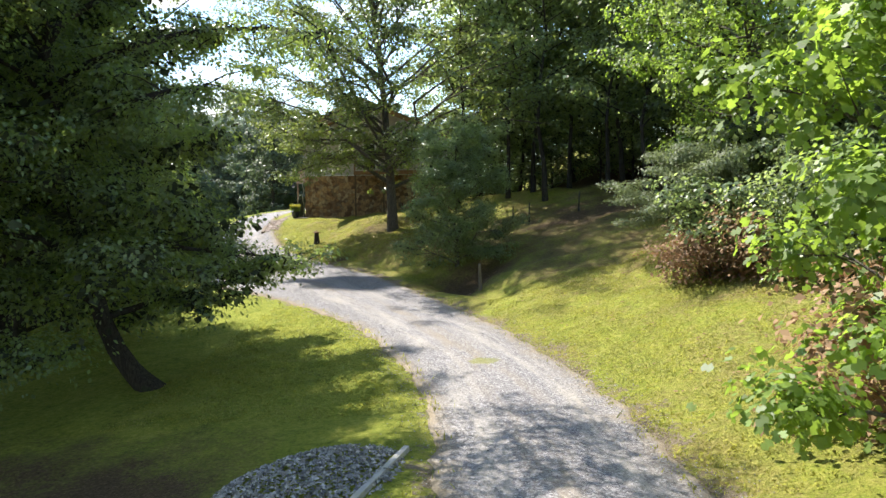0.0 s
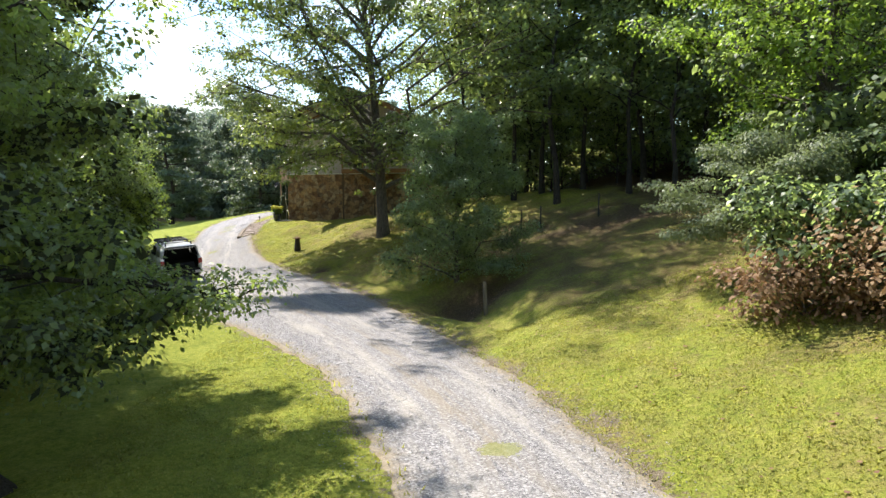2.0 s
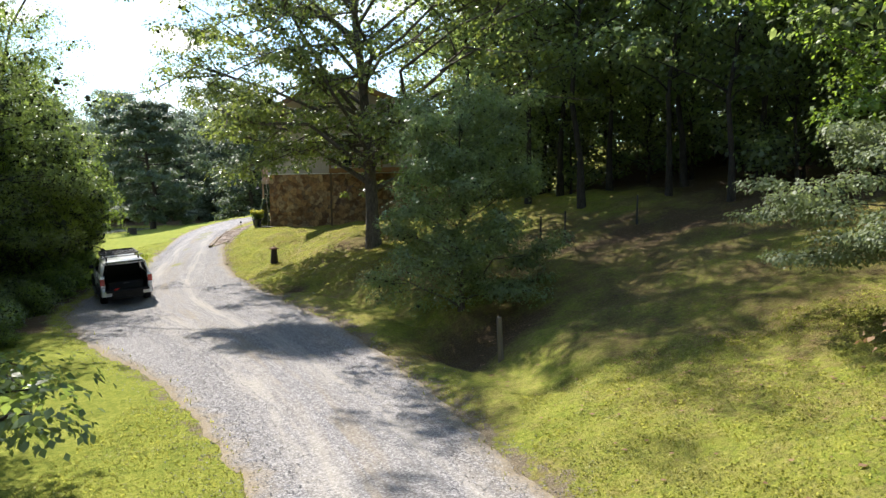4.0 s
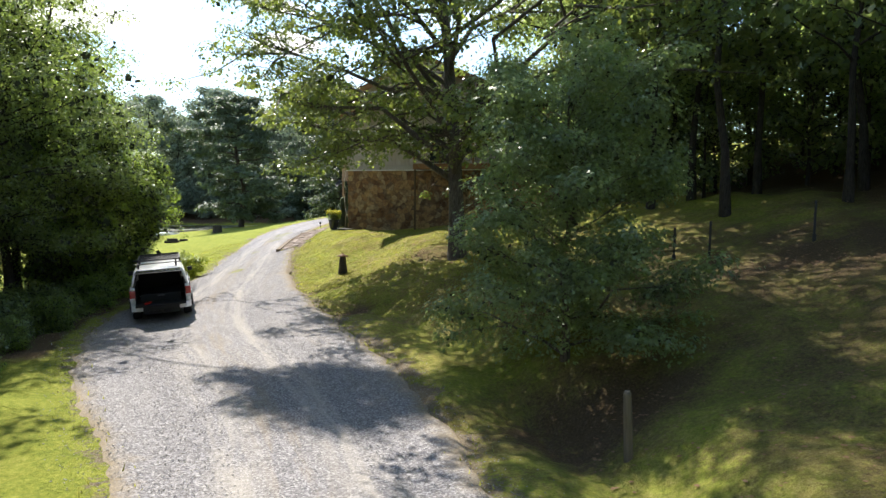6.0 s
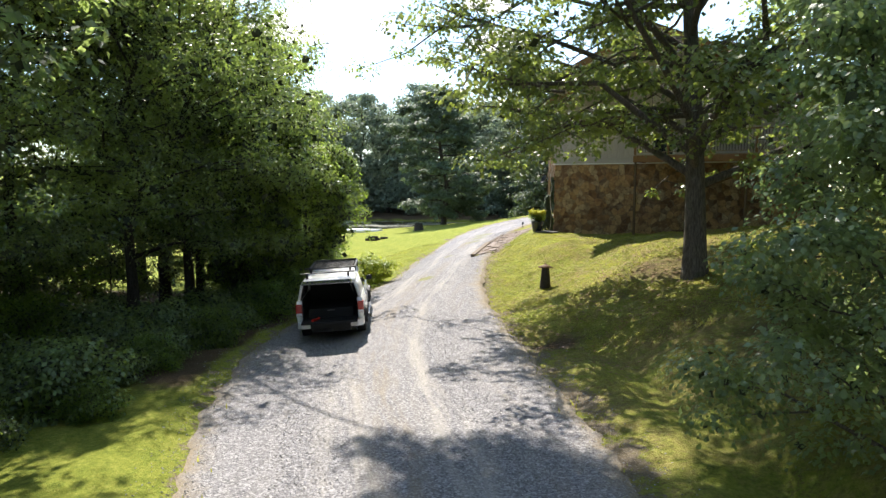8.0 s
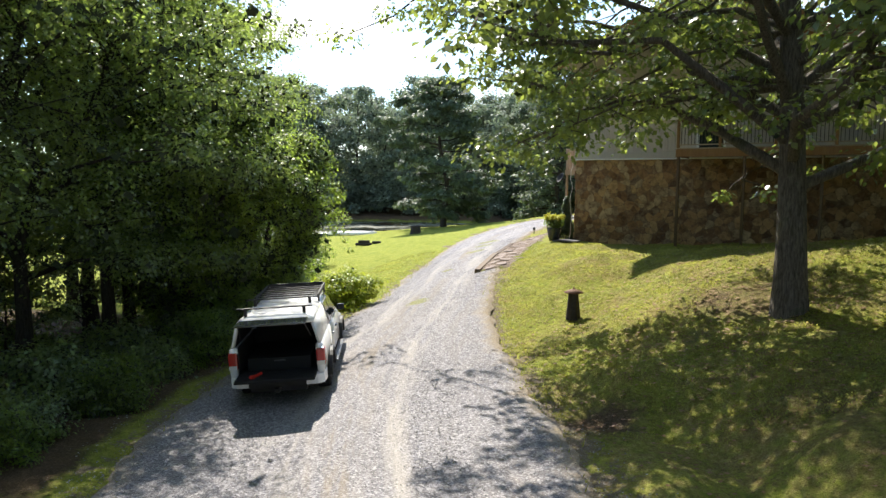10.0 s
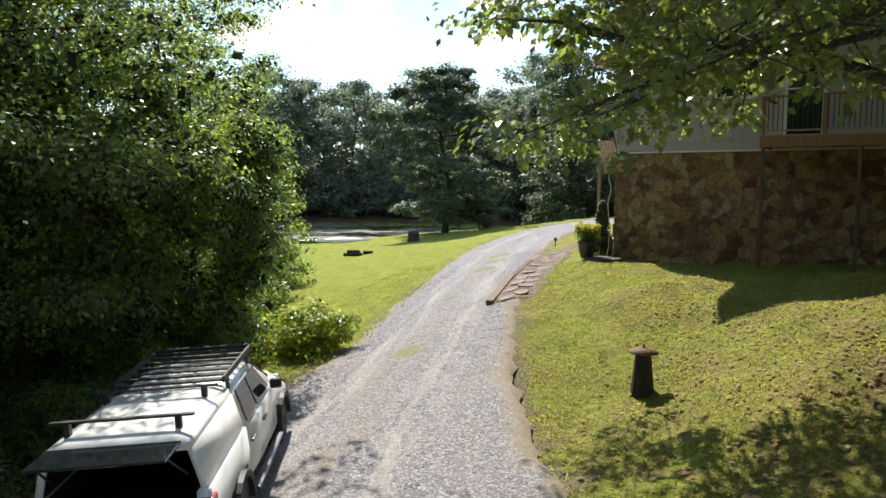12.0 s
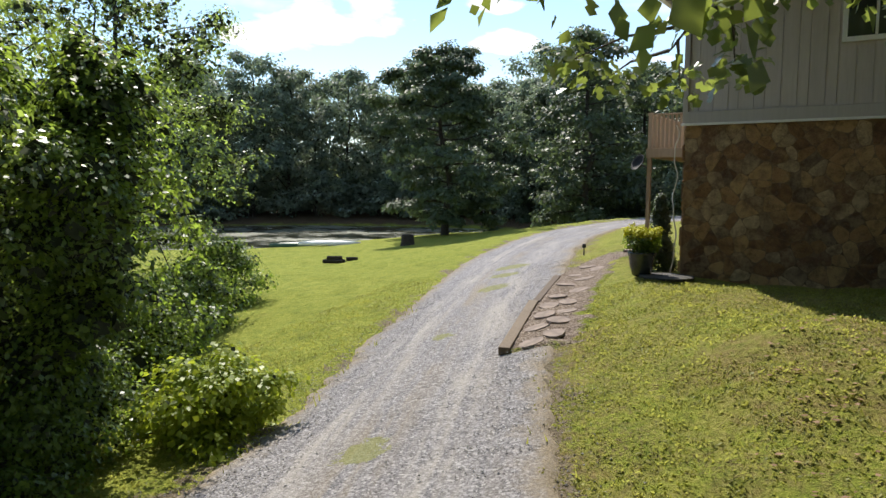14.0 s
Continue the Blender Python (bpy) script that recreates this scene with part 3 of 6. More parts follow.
def tree(name, label, h, r_trunk, crown_from, crown_r, leaf, size, per, seed, limbs=12, bark=None, shape="round", lean=(0, 0),
         category="tree", extra=(), flat=0.55, spread=0.9, subs=3, lobed=False, rise=0.35, droop=0.25, group="", spine=None, bough_density=6.0, bough_leaf=0.08, bough_per=100, bough_lobed=True, core=4):
    """A tree at the origin: tapered trunk and limbs in one mesh, the leaf sprays in another."""
    rng = np.random.default_rng(seed)
    verts, faces, spots = [], [], []
    top = Vector((lean[0], lean[1], h * 0.93))
    axis = bend((0, 0, -0.4), top, rng, 0.02, 8)
    axis[1] = Vector((axis[1].x * 0.6, axis[1].y * 0.6, axis[1].z))
    if spine or r_trunk > 0.2:
        pts = [Vector(p) for p in spine] if spine else axis
        for _ in range(2):
            pts = [pts[0]] + [q for p0, p1 in zip(pts, pts[1:]) for q in (p0.lerp(p1, 0.25), p0.lerp(p1, 0.75))] + [pts[-1]]
        axis = [pts[round(i * (len(pts) - 1) / 15)] for i in range(16)]
    top_i = len(axis) - 1
    rad = [r_trunk * (1 - 0.82 * i / top_i + 0.6 * math.exp(-14.0 * i / top_i)) for i in range(top_i + 1)]
    tube(verts, faces, axis, rad, 12)

    def at(t):
        f = t * top_i
        i = min(int(f), top_i - 1)
        return axis[i].lerp(axis[i + 1], f - i)

    for i in range(limbs):
        t = crown_from / h + (0.95 - crown_from / h) * (i + rng.random() * 0.7) / limbs
        u = (t - crown_from / h) / (1 - crown_from / h)
        if shape == "cone":
            prof, up = 1.0 - 0.85 * u, 0.02
        elif shape == "ragged":
            prof, up = (0.55 + 0.5 * math.sin(math.pi * min(1, u * 0.9 + 0.1))) * (1.0 - 0.5 * u ** 2) * (0.7 + 0.6 * rng.random()), 0.12 - 0.25 * (1 - u)
        elif shape == "round":
            prof, up = 0.55 + 0.75 * math.sin(math.pi * min(1, u * 0.85 + 0.12)) - 0.45 * u, rise + 0.5 * u
        else:
            prof, up = 0.9 - 0.35 * u, rise + 0.7 * u
        az = i * 2.4 + rng.random() * 0.9
        L = crown_r * prof * (0.75 + 0.4 * rng.random())
        a = at(t)
        b = a + Vector((math.cos(az) * L, math.sin(az) * L, L * up))
        limb = bend(a, b, rng, 0.06, 5, 0.06)
        rr = r_trunk * (1 - 0.75 * t) * 0.5
        tube(verts, faces, limb, [rr, rr * 0.8, rr * 0.6, rr * 0.4, rr * 0.15], 5)
        for q in limb[1:]:
            spots.append((*(q + Vector(rng.normal(size=3) * 0.25)), 0.8 + 0.4 * rng.random()))
        for _ in range(subs):
            f = 0.35 + 0.6 * rng.random()
            s0 = limb[1].lerp(limb[4], f)
            ang = az + rng.normal() * 0.9
            l2 = L * (0.25 + 0.35 * rng.random())
            s1 = s0 + Vector((math.cos(ang) * l2, math.sin(ang) * l2, l2 * (up * 0.6 + rng.normal() * 0.25)))
            tw = bend(s0, s1, rng, 0.08, 3)
            tube(verts, faces, tw, [rr * 0.4, rr * 0.25, rr * 0.08], 4)
            spots += [(*tw[1], 0.7 + 0.4 * rng.random()), (*s1, 0.7 + 0.5 * rng.random())]
    spots.append((*at(0.98), 1.0))
    low = []
    for pts, r0 in extra:
        limb = [Vector(p) for p in pts]
        limb[0] = min(axis, key=lambda q: abs(q.z - limb[0].z)).copy()
        for _ in range(2):
            limb = [limb[0]] + [q for p0, p1 in zip(limb, limb[1:]) for q in (p0.lerp(p1, 0.25), p0.lerp(p1, 0.75))] + [limb[-1]]
        m = len(limb)
        limb = [q + Vector(rng.normal(size=3) * 0.035) if i else q for i, q in enumerate(limb)]
        tube(verts, faces, limb, [r0 * (1 - 0.9 * i / (m - 1)) for i in range(m)], 6)
        total = sum((q - p).length for p, q in zip(limb, limb[1:]))
        count = int(total * bough_density)
        for i in range(1, count):
            f = (0.22 + 0.78 * i / count) * (m - 1)
            q = limb[int(f)].lerp(limb[min(int(f) + 1, m - 1)], f % 1)
            o = Vector((rng.normal() * 0.5, rng.normal() * 0.5, np.clip(rng.normal(), -1.5, 1.5) * 0.3 - 0.12))
            tube(verts, faces, [q, q + o * 0.55 + Vector((0, 0, 0.06)), q + o], [0.018, 0.012, 0.004], 4)
            low.append((*(q + o), 0.55 + 0.4 * rng.random()))
    base = empty(name, Matrix.Identity(4), label, category, group)
    trunk = new("trunk", mesh_from("trunk", verts, faces, bark or BARK, True))
    trunk.parent = base
    crown = new("crown", leaves("crown", spots, leaf, rng, size, per, spread, flat, droop, lobed))
    crown.parent = base
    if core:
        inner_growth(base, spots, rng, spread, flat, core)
    if low:
        boughs = new("bough_leaves", leaves("bough_leaves", low, leaf, rng, bough_leaf, bough_per, 0.46, 0.6, 0.5, bough_lobed))
        boughs.parent = base
    return base


def stand(ob, x, y, turn=0.0, scale=1.0, sink=0.05):
    ob.matrix_basis = pose(x, y, ground_z(x, y) - sink, 0, 0, turn) @ Matrix.Scale(scale, 4)
    return ob


def again(ob, x, y, turn, scale):
    c = copy_thing(ob, Matrix.Identity(4))
    return stand(c, x, y, turn, scale)


# ---- the trees of the place ----
oak = stand(tree("oak_tree", "large oak with furrowed grey trunk and spreading leafy limbs", 21, 0.34, 5.4, 8.2, LEAF_OAK, 0.15, 106, 11, limbs=44,
     subs=7, spread=0.78, core=1, bough_density=3.0, bough_leaf=0.125, bough_per=36,
     spine=((0, 0, -0.4), (-0.03, 0, 1.4), (-0.1, 0, 3.4), (-0.22, 0, 5.4), (-0.4, -0.1, 8.0), (-0.7, -0.3, 11.0), (-1.1, -0.6, 15.0), (-1.4, -0.8, 19.5)), extra=(
    (((0, 0, 4.9), (-2.4, 0.3, 4.5), (-4.4, 1.1, 4.5), (-5.6, 1.9, 4.2), (-6.8, 2.8, 3.5)), 0.07),
    (((0, 0, 5.8), (-1.5, -0.6, 5.5), (-3.2, -0.4, 4.9), (-4.6, 0.2, 4.1)), 0.06),
    (((0, 0, 6.4), (-2.0, 1.0, 6.7), (-4.6, 2.0, 6.2), (-6.0, 2.6, 5.8), (-7.0, 3.2, 5.3)), 0.08),
    (((0, 0, 5.4), (-0.8, 1.2, 5.1), (-1.7, 2.2, 4.3)), 0.05),
    (((0, 0, 4.4), (0.9, -0.8, 4.3), (1.9, -1.6, 3.6)), 0.04),
    (((0, 0, 5.2), (-2.0, -0.4, 4.9), (-3.8, -0.2, 4.4), (-5.0, 0.3, 4.0), (-6.4, 0.8, 3.6)), 0.06),
    (((0, 0, 7.2), (-1.6, -0.6, 7.6), (-3.8, -0.8, 7.0), (-5.4, -0.4, 6.2), (-6.6, 0.2, 5.4)), 0.07),
    (((0, 0, 6.0), (-1.2, 1.2, 5.6), (-2.8, 2.2, 4.8), (-4.2, 3.0, 3.9)), 0.05),
    (((0, 0, 6.6), (-1.4, -1.0, 6.6), (-3.0, -1.6, 5.8), (-4.4, -1.6, 4.8)), 0.05),
    (((0, 0, 6.8), (-1.6, 0.4, 6.6), (-3.4, 0.8, 5.8), (-4.8, 1.2, 5.0)), 0.05),
    (((0, 0, 7.6), (-2.2, 1.2, 7.6), (-4.4, 2.2, 6.8), (-6.0, 3.0, 6.0)), 0.06),
    (((0, 0, 9.0), (-1.8, -1.2, 9.0), (-4.0, -2.0, 8.2), (-5.6, -2.4, 7.2)), 0.06),
    (((0, 0, 4.8), (-1.8, -0.8, 4.7), (-3.6, -1.4, 4.1), (-5.2, -1.6, 3.4)), 0.05),
    (((0, 0, 8.5), (-2.2, 0.2, 9.2), (-4.8, 0.4, 8.8), (-7.0, 0.6, 7.8), (-8.2, 0.8, 6.8)), 0.08),
    (((0, 0, 9.8), (-2.4, -0.8, 10.6), (-5.0, -1.2, 10.4), (-7.6, -1.0, 9.4)), 0.08),
    (((0, 0, 11.0), (-2.0, -0.5, 12.0), (-4.6, -0.8, 12.2), (-7.0, -0.6, 11.4)), 0.07),
    (((0, 0, 7.0), (-0.8, -1.5, 7.4), (-1.6, -3.2, 7.0), (-2.2, -4.8, 6.2)), 0.07),
    (((0, 0, 6.2), (0.6, -1.6, 6.4), (1.0, -3.2, 6.0), (1.2, -4.4, 5.2)), 0.06),
    (((0, 0, 8.4), (-1.6, -1.6, 8.8), (-3.4, -3.0, 8.4), (-4.8, -4.0, 7.6)), 0.07),
    (((0, 0, 8.8), (0.4, -1.8, 9.2), (0.2, -3.6, 9.0), (-0.4, -5.2, 8.2)), 0.07),
    # high boughs that stay out of view, added to shade the bank
    *[(((0, 0, 11.0 + 0.4 * i), (ex * 0.25, ey * 0.25, 14.0 + 0.3 * i), (ex * 0.62, ey * 0.62, ez - 0.6), (ex, ey, ez)), 0.1) for i, (ex, ey, ez) in enumerate((
        (-6.5, -4.5, 17.5), (-4.5, -7.0, 18.0), (-2.5, -8.5, 18.0), (-0.5, -8.5, 17.5), (-5.5, -6.0, 19.5), (-3.0, -7.5, 20.0), (-1.0, -6.5, 16.5), (1.2, -7.2, 17.0)))],
    (((0, 0, 3.4), (-0.5, 0.8, 3.2), (-1.2, 1.4, 2.7)), 0.02))), -3.05, 44.05)
left_tree = stand(tree("leaning_tree", "dark leaning tree with low drooping boughs beside the drive", 11, 0.27, 4.4, 2.8, LEAF_THICKET, 0.095, 190, 21, limbs=22, bark=BARK_DARK,
     subs=4, spread=0.75, rise=0.2, droop=0.25, core=11,
     spine=((0.75, 0, -0.5), (0.3, 0, -0.12), (-0.15, 0, 0.25), (-0.55, 0, 0.8), (-0.9, 0.05, 1.6), (-1.15, 0.1, 2.6), (-1.3, 0.0, 3.8), (-1.45, -0.2, 5.2), (-1.5, -0.4, 7.0), (-1.5, -0.7, 8.8), (-1.4, -1.0, 10.6)), bough_density=8.0, bough_leaf=0.075, bough_per=110, bough_lobed=False, extra=(
    (((-2.4, 0.0, 4.0), (-2.0, 1.4, 4.8), (-1.6, 2.8, 5.4), (-1.4, 4.0, 5.2)), 0.07),
    (((-2.4, 0.0, 4.8), (-1.2, 1.0, 5.6), (-0.6, 2.0, 6.0), (-0.5, 3.0, 5.7)), 0.07),
    (((-2.5, -0.2, 6.0), (-1.6, 1.6, 6.8), (-1.2, 3.2, 7.0), (-1.2, 4.6, 6.6)), 0.08),
    (((-2.0, 0.2, 2.8), (0.0, 0.8, 3.0), (2.0, 1.2, 2.8), (3.1, 1.6, 2.5)), 0.08),
    (((-2.1, 0.2, 3.0), (-0.8, 2.0, 3.1), (0.6, 3.4, 2.7), (1.5, 4.2, 2.4)), 0.08),
    (((-2.2, 0.2, 3.3), (-1.8, 2.6, 3.4), (-1.2, 4.6, 2.8), (-0.6, 6.0, 2.4)), 0.09),
    (((-2.4, 0.0, 4.2), (-0.6, -1.2, 5.2), (1.2, -2.2, 6.0), (2.6, -3.0, 6.0)), 0.09),
    (((-2.4, -0.4, 6.0), (0.0, -1.0, 7.0), (2.4, -1.2, 7.4), (4.4, -1.2, 7.2)), 0.09),
    (((-2.4, -0.6, 7.0), (-0.4, -2.4, 8.2), (1.8, -4.0, 8.4), (3.6, -5.0, 8.0)), 0.09),
    # two top boughs above the view, added for shadow on the near drive
    (((-2.4, -0.4, 7.5), (0.0, 0.5, 9.0), (2.4, 1.2, 9.6), (4.2, 1.8, 9.2)), 0.08),
    (((-2.4, -0.6, 8.4), (0.0, -0.8, 9.8), (2.6, -0.4, 10.2), (4.8, 0.2, 9.8)), 0.08))), -6.4, 15.0)
near_tree = stand(tree("young_tulip_tree", "young sunlit tree with large lobed yellow-green leaves", 8.5, 0.1, 0.6, 2.0, LEAF_BRIGHT, 0.13, 56, 31, limbs=34, subs=3,
     spread=0.5, flat=0.8, lobed=True, rise=0.3, shape="tall", core=0), 5.6, 7.5)
mid_bush = stand(tree("multi_stem_tree", "bushy young tree with small grey-green leaves above the ditch", 5.9, 0.09, 0.3, 2.3, LEAF_BUSH, 0.08, 170, 41, limbs=30, subs=4,
     spread=0.46, flat=0.65, rise=0.3, shape="tall", core=1), 0.65, 32.2)
ash = stand(tree("tall_tree", "tall sunlit broadleaf tree at the wood's edge", 17, 0.26, 3.0, 3.9, LEAF_BRIGHT, 0.12, 150, 51, limbs=36, subs=4, spread=0.75), 11.2, 25.2)
cedar = stand(tree("spreading_conifer", "small spreading conifer with pale feathery boughs on the bank", 2.8, 0.08, 1.0, 2.7, LEAF_CEDAR, 0.065, 330, 61, limbs=18, subs=4,
     spread=0.55, flat=0.3, rise=0.02, bark=BARK_DARK, droop=0.5, core=1), 8.9, 22.6)
dark_bush = stand(tree("rhododendron", "dark evergreen bush with dry brown twigs on the bank", 2.0, 0.05, 0.2, 1.5, LEAF_WOOD, 0.13, 48, 71, limbs=16, subs=3, spread=0.5,
     category="shrub", group="bank shrubs"), 8.2, 19.6)
for x, y, s in ((11.2, 20.6, 1.2), (10.2, 18.0, 1.0), (12, 22.5, 1.6), (9.2, 16.4, 0.9)):
    again(dark_bush, x, y, 40 * x, s)
dry_bush = stand(tree("dry_brush", "heap of dry brown brushwood on the bank", 0.9, 0.04, 0.1, 1.1, LEAF_BROWN, 0.1, 22, 73, limbs=18, subs=4, spread=0.5, core=0, category="shrub", group="dry brush"), 7.3, 19.4)
again(dry_bush, 6.4, 9.4, 120, 1.3)
again(dry_bush, 8.8, 18.2, 220, 1.1)

# woods: three kinds, repeated
wood_a = tree("woodland_tree", "tall slim woodland tree with dark trunk and high crown", 19, 0.14, 7.0, 4.0, LEAF_WOOD, 0.26, 30, 81, limbs=18, subs=3, spread=0.85, core=1, bark=BARK_DARK, group="woodland trees")
wood_b = tree("woodland_tree", "tall slim woodland tree with dark trunk and high crown", 16, 0.12, 4.0, 3.8, LEAF_WOOD, 0.25, 30, 82, limbs=18, subs=3, spread=0.85, core=1, bark=BARK_DARK, group="woodland trees")
wood_c = tree("understory_tree", "leafy understory tree in the wood", 7, 0.08, 0.8, 2.6, LEAF_WOOD, 0.2, 24, 83, limbs=16, subs=3, spread=0.7, core=3, bark=BARK_DARK, group="understory trees")
rng = np.random.default_rng(5)
stand(wood_a, 6.0, 47, 20)
stand(wood_b, 9.5, 41, 50)
stand(wood_c, 13, 37.5, 80)
for i, (x, y, s) in enumerate(((1.2, 48.5, 1.0), (4.2, 45.5, 1.05), (6.0, 41.5, 0.95), (8.2, 46, 1.1), (2.6, 52.5, 1.0), (10.5, 37.0, 0.9), (11.0, 43.5, 1.0),
                               (5.5, 50.5, 1.0), (15.5, 45, 1.1), (9.5, 51.5, 1.0))):
    again((wood_a, wood_b)[i % 2], x, y, 77 * i, s)
for i, (x, y, s) in enumerate(((10.5, 47.5, 0.9), (14.5, 43, 1.0), (6.8, 48.6, 0.8), (17, 39, 1.1), (12.5, 50, 1.0), (18.5, 46, 1.2), (20, 36, 1.1), (16, 53, 1.0), (22, 42, 1.2))):
    again(wood_c, x, y, 61 * i, s)
spots = [(x, y) for x, y in zip(rng.uniform(2, 48, 400), rng.uniform(28, 100, 400))
         if height(x, y)[0] > 3.6 and not (-13 < x < 4 and 50 < y < 75) and not (x < 12 and y < 40)]
chosen = []
for p in spots:
    if all(math.dist(p, q) > 5.0 for q in chosen) and len(chosen) < 36:
        chosen.append(p)
for i, (x, y) in enumerate(chosen):
    again((wood_a, wood_b, wood_c)[i % 3], x, y, rng.uniform(0, 360), rng.uniform(0.85, 1.2))
for x, y in ((14, 20), (13, 30), (16, 14), (15, 6), (17, 26), (12.5, 1), (19, 34)):
    again(wood_b, x, y, rng.uniform(0, 360), rng.uniform(0.9, 1.15))

# unseen trees behind the start, added to hold back sky light from the lawn
for i, (x, y) in enumerate(((-6, -14), (-10, -9), (-13, -3), (-16, 3), (-9, -20), (-15, -15), (-20, -7), (-3, -24), (4, -26), (8, -18), (11, -11), (10, -24), (15, -5), (16, -16), (-22, 4), (0, -34), (-12, -30), (12, -34), (7.5, -9))):
    again((wood_a, wood_b, wood_c)[i % 3], x, y, 97 * i, 1.0 + 0.06 * (i % 4))
# left wood, draped with vines at its tip
def vine_mound(label, h, r, seed):
    """Climbing vines over the stump of a tree: a few stems, a dome of shingled leaves with hanging curtains and arching shoots."""
    rng = np.random.default_rng(seed)
    verts, faces, spots, fine = [], [], [], []
    for i in range(4):
        a = 1.57 * i + rng.random()
        tube(verts, faces, bend((0.5 * math.cos(a), 0.5 * math.sin(a), -0.3), (0.9 * math.cos(a + 1), 0.9 * math.sin(a + 1), h * 0.8), rng, 0.05, 6), [0.12, 0.1, 0.09, 0.07, 0.05, 0.02], 7)
    for i in range(140):
        u, a = rng.random() ** 0.8, rng.uniform(0, 2 * math.pi)
        z = 0.3 + u * (h - 0.5)
        lob = 1 + 0.14 * math.sin(2 * a + 1.0 + z * 0.5) + 0.1 * math.sin(5 * a + 2 * z)
        rr = r * lob * (1 - (z / h) ** 8) ** 0.5 * (0.3 + 0.85 * z / h)
        spots.append((rr * math.cos(a), rr * math.sin(a), z, 0.6 + 0.5 * rng.random()))
    for i in range(46):
        a = rng.uniform(0, 2 * math.pi)
        z = h * rng.uniform(0.45, 0.95)
        rr = r * (1 - (z / h) ** 2.6) ** 0.5
        p0 = Vector((rr * math.cos(a), rr * math.sin(a), z + 0.3))
        p1 = p0 + Vector((math.cos(a), math.sin(a), 0.25)) * rng.uniform(0.4, 0.9)
        p2 = p1 + Vector((math.cos(a) * 0.5, math.sin(a) * 0.5, -rng.uniform(0.3, 1.1)))
        tube(verts, faces, [p0, p1, p2], [0.012, 0.009, 0.004], 4)
        fine += [(*p0.lerp(p1, t), 1.0) for t in (0.5, 1.0)] + [(*p1.lerp(p2, t), 0.8) for t in (0.35, 0.7, 1.0)]
    base = empty("vine_draped_tree", Matrix.Identity(4), label, "tree", "vine-draped trees")
    ob = new("trunk", mesh_from("trunk", verts, faces, BARK_DARK, True))
    ob.parent = base
    ob = new("crown", leaves("crown", spots, LEAF_VINE, rng, 0.078, 460, 0.7, 0.9, 0.6))
    ob.parent = base
    ob = new("hanging_vine", leaves("hanging_vine", fine, LEAF_VINE, rng, 0.085, 18, 0.16, 0.8, 0.4))
    ob.parent = base
    tagged(ob, kind="stuff")
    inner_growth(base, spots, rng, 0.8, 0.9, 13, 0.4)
    return base


vine_tree = stand(vine_mound("tree smothered by bright green climbing vines at the lawn's edge", 6.0, 2.1, 91), -18.5, 46.2, 0)
again(vine_tree, -18.7, 43.3, 120, 1.1)
again(vine_tree, -22.6, 48.6, 250, 0.8)
left_a = stand(tree("thicket_tree", "dark broadleaf tree in a dense thicket beside the drive", 14, 0.2, 2.6, 4.4, LEAF_THICKET, 0.16, 120, 92, limbs=24, subs=2, bark=BARK_DARK,
     spread=1.05, flat=0.5, core=2, group="thicket trees", rise=0.2), -23, 43.5)
near_thicket = stand(tree("thicket_tree", "dense small-leaved tree at the lawn's edge", 10.6, 0.15, 1.0, 3.3, LEAF_THICKET, 0.095, 190, 94, limbs=24, subs=4, bark=BARK_DARK,
     spread=0.8, group="thicket trees", rise=0.2), -11.8, 19.6, 0.0, 1.05)
again(near_thicket, -9.9, 11.6, 200, 0.92)
left_b = stand(tree("thicket_tree", "dark broadleaf tree in a dense thicket beside the drive", 13, 0.19, 2.8, 4.2, LEAF_THICKET, 0.09, 200, 93, limbs=24, subs=2, bark=BARK_DARK,
     spread=1.0, flat=0.5, core=2, group="thicket trees", rise=0.2), -19.9, 39)
for x, y, s in ((-12.4, 23.2, 0.75), (-20.2, 32.8, 1.0), (-19.6, 41.2, 0.95), (-16.8, 28, 0.9), (-20.3, 42.6, 0.9), (-29.0, 49.6, 1.05)):
    again(left_b, x, y, rng.uniform(0, 360), s)
for x, y, s in ((-27.0, 33.0, 1.15), (-21, 26, 1.1), (-15.5, 21, 0.95), (-13.5, 18.0, 1.0),
                (-12.5, 13, 1.0), (-26, 27.5, 1.2), (-29, 39.5, 1.2), (-17, 8, 1.1), (-27, 46, 1.0)):
    again(left_a, x, y, rng.uniform(0, 360), s)
# crown stays above the view; added to cast the shadow patch on the drive
overhang = stand(tree("overhanging_tree", "tall broadleaf tree added with an unseen crown to shade the drive", 17, 0.08, 13.3, 1.5, LEAF_THICKET, 0.15, 66, 96, limbs=16, subs=3, bark=BARK_DARK,
     spread=0.65, rise=0.1, core=1, spine=((0, 0, -0.3), (0, 0, 4), (0.1, 0, 8), (0.4, 0, 11.5), (2.2, -0.3, 13.8), (4.2, -0.7, 15.2), (6.2, -1.2, 16.2), (7.6, -1.6, 16.6))), -19.0, 42.6)
glade = stand(tree("glade_bush", "sunlit yellow-green bush in a clearing behind the thicket", 3.6, 0.06, 0.3, 1.9, LEAF_BRIGHT, 0.13, 44, 116, limbs=16, subs=3, spread=0.55, flat=0.7,
     core=2, category="shrub", group="glade bushes", rise=0.2), -23.6, 34.2)
for i, (x, y, s_) in enumerate(((-22.4, 37.0, 0.8), (-25.6, 38.4, 1.1), (-21.8, 31.2, 0.9), (-24.6, 41.0, 0.9), (-26.4, 35.0, 1.2), (-23.0, 29.0, 1.0), (-19.6, 35.2, 0.5))):
    again(glade, x, y, 77 * i, s_)
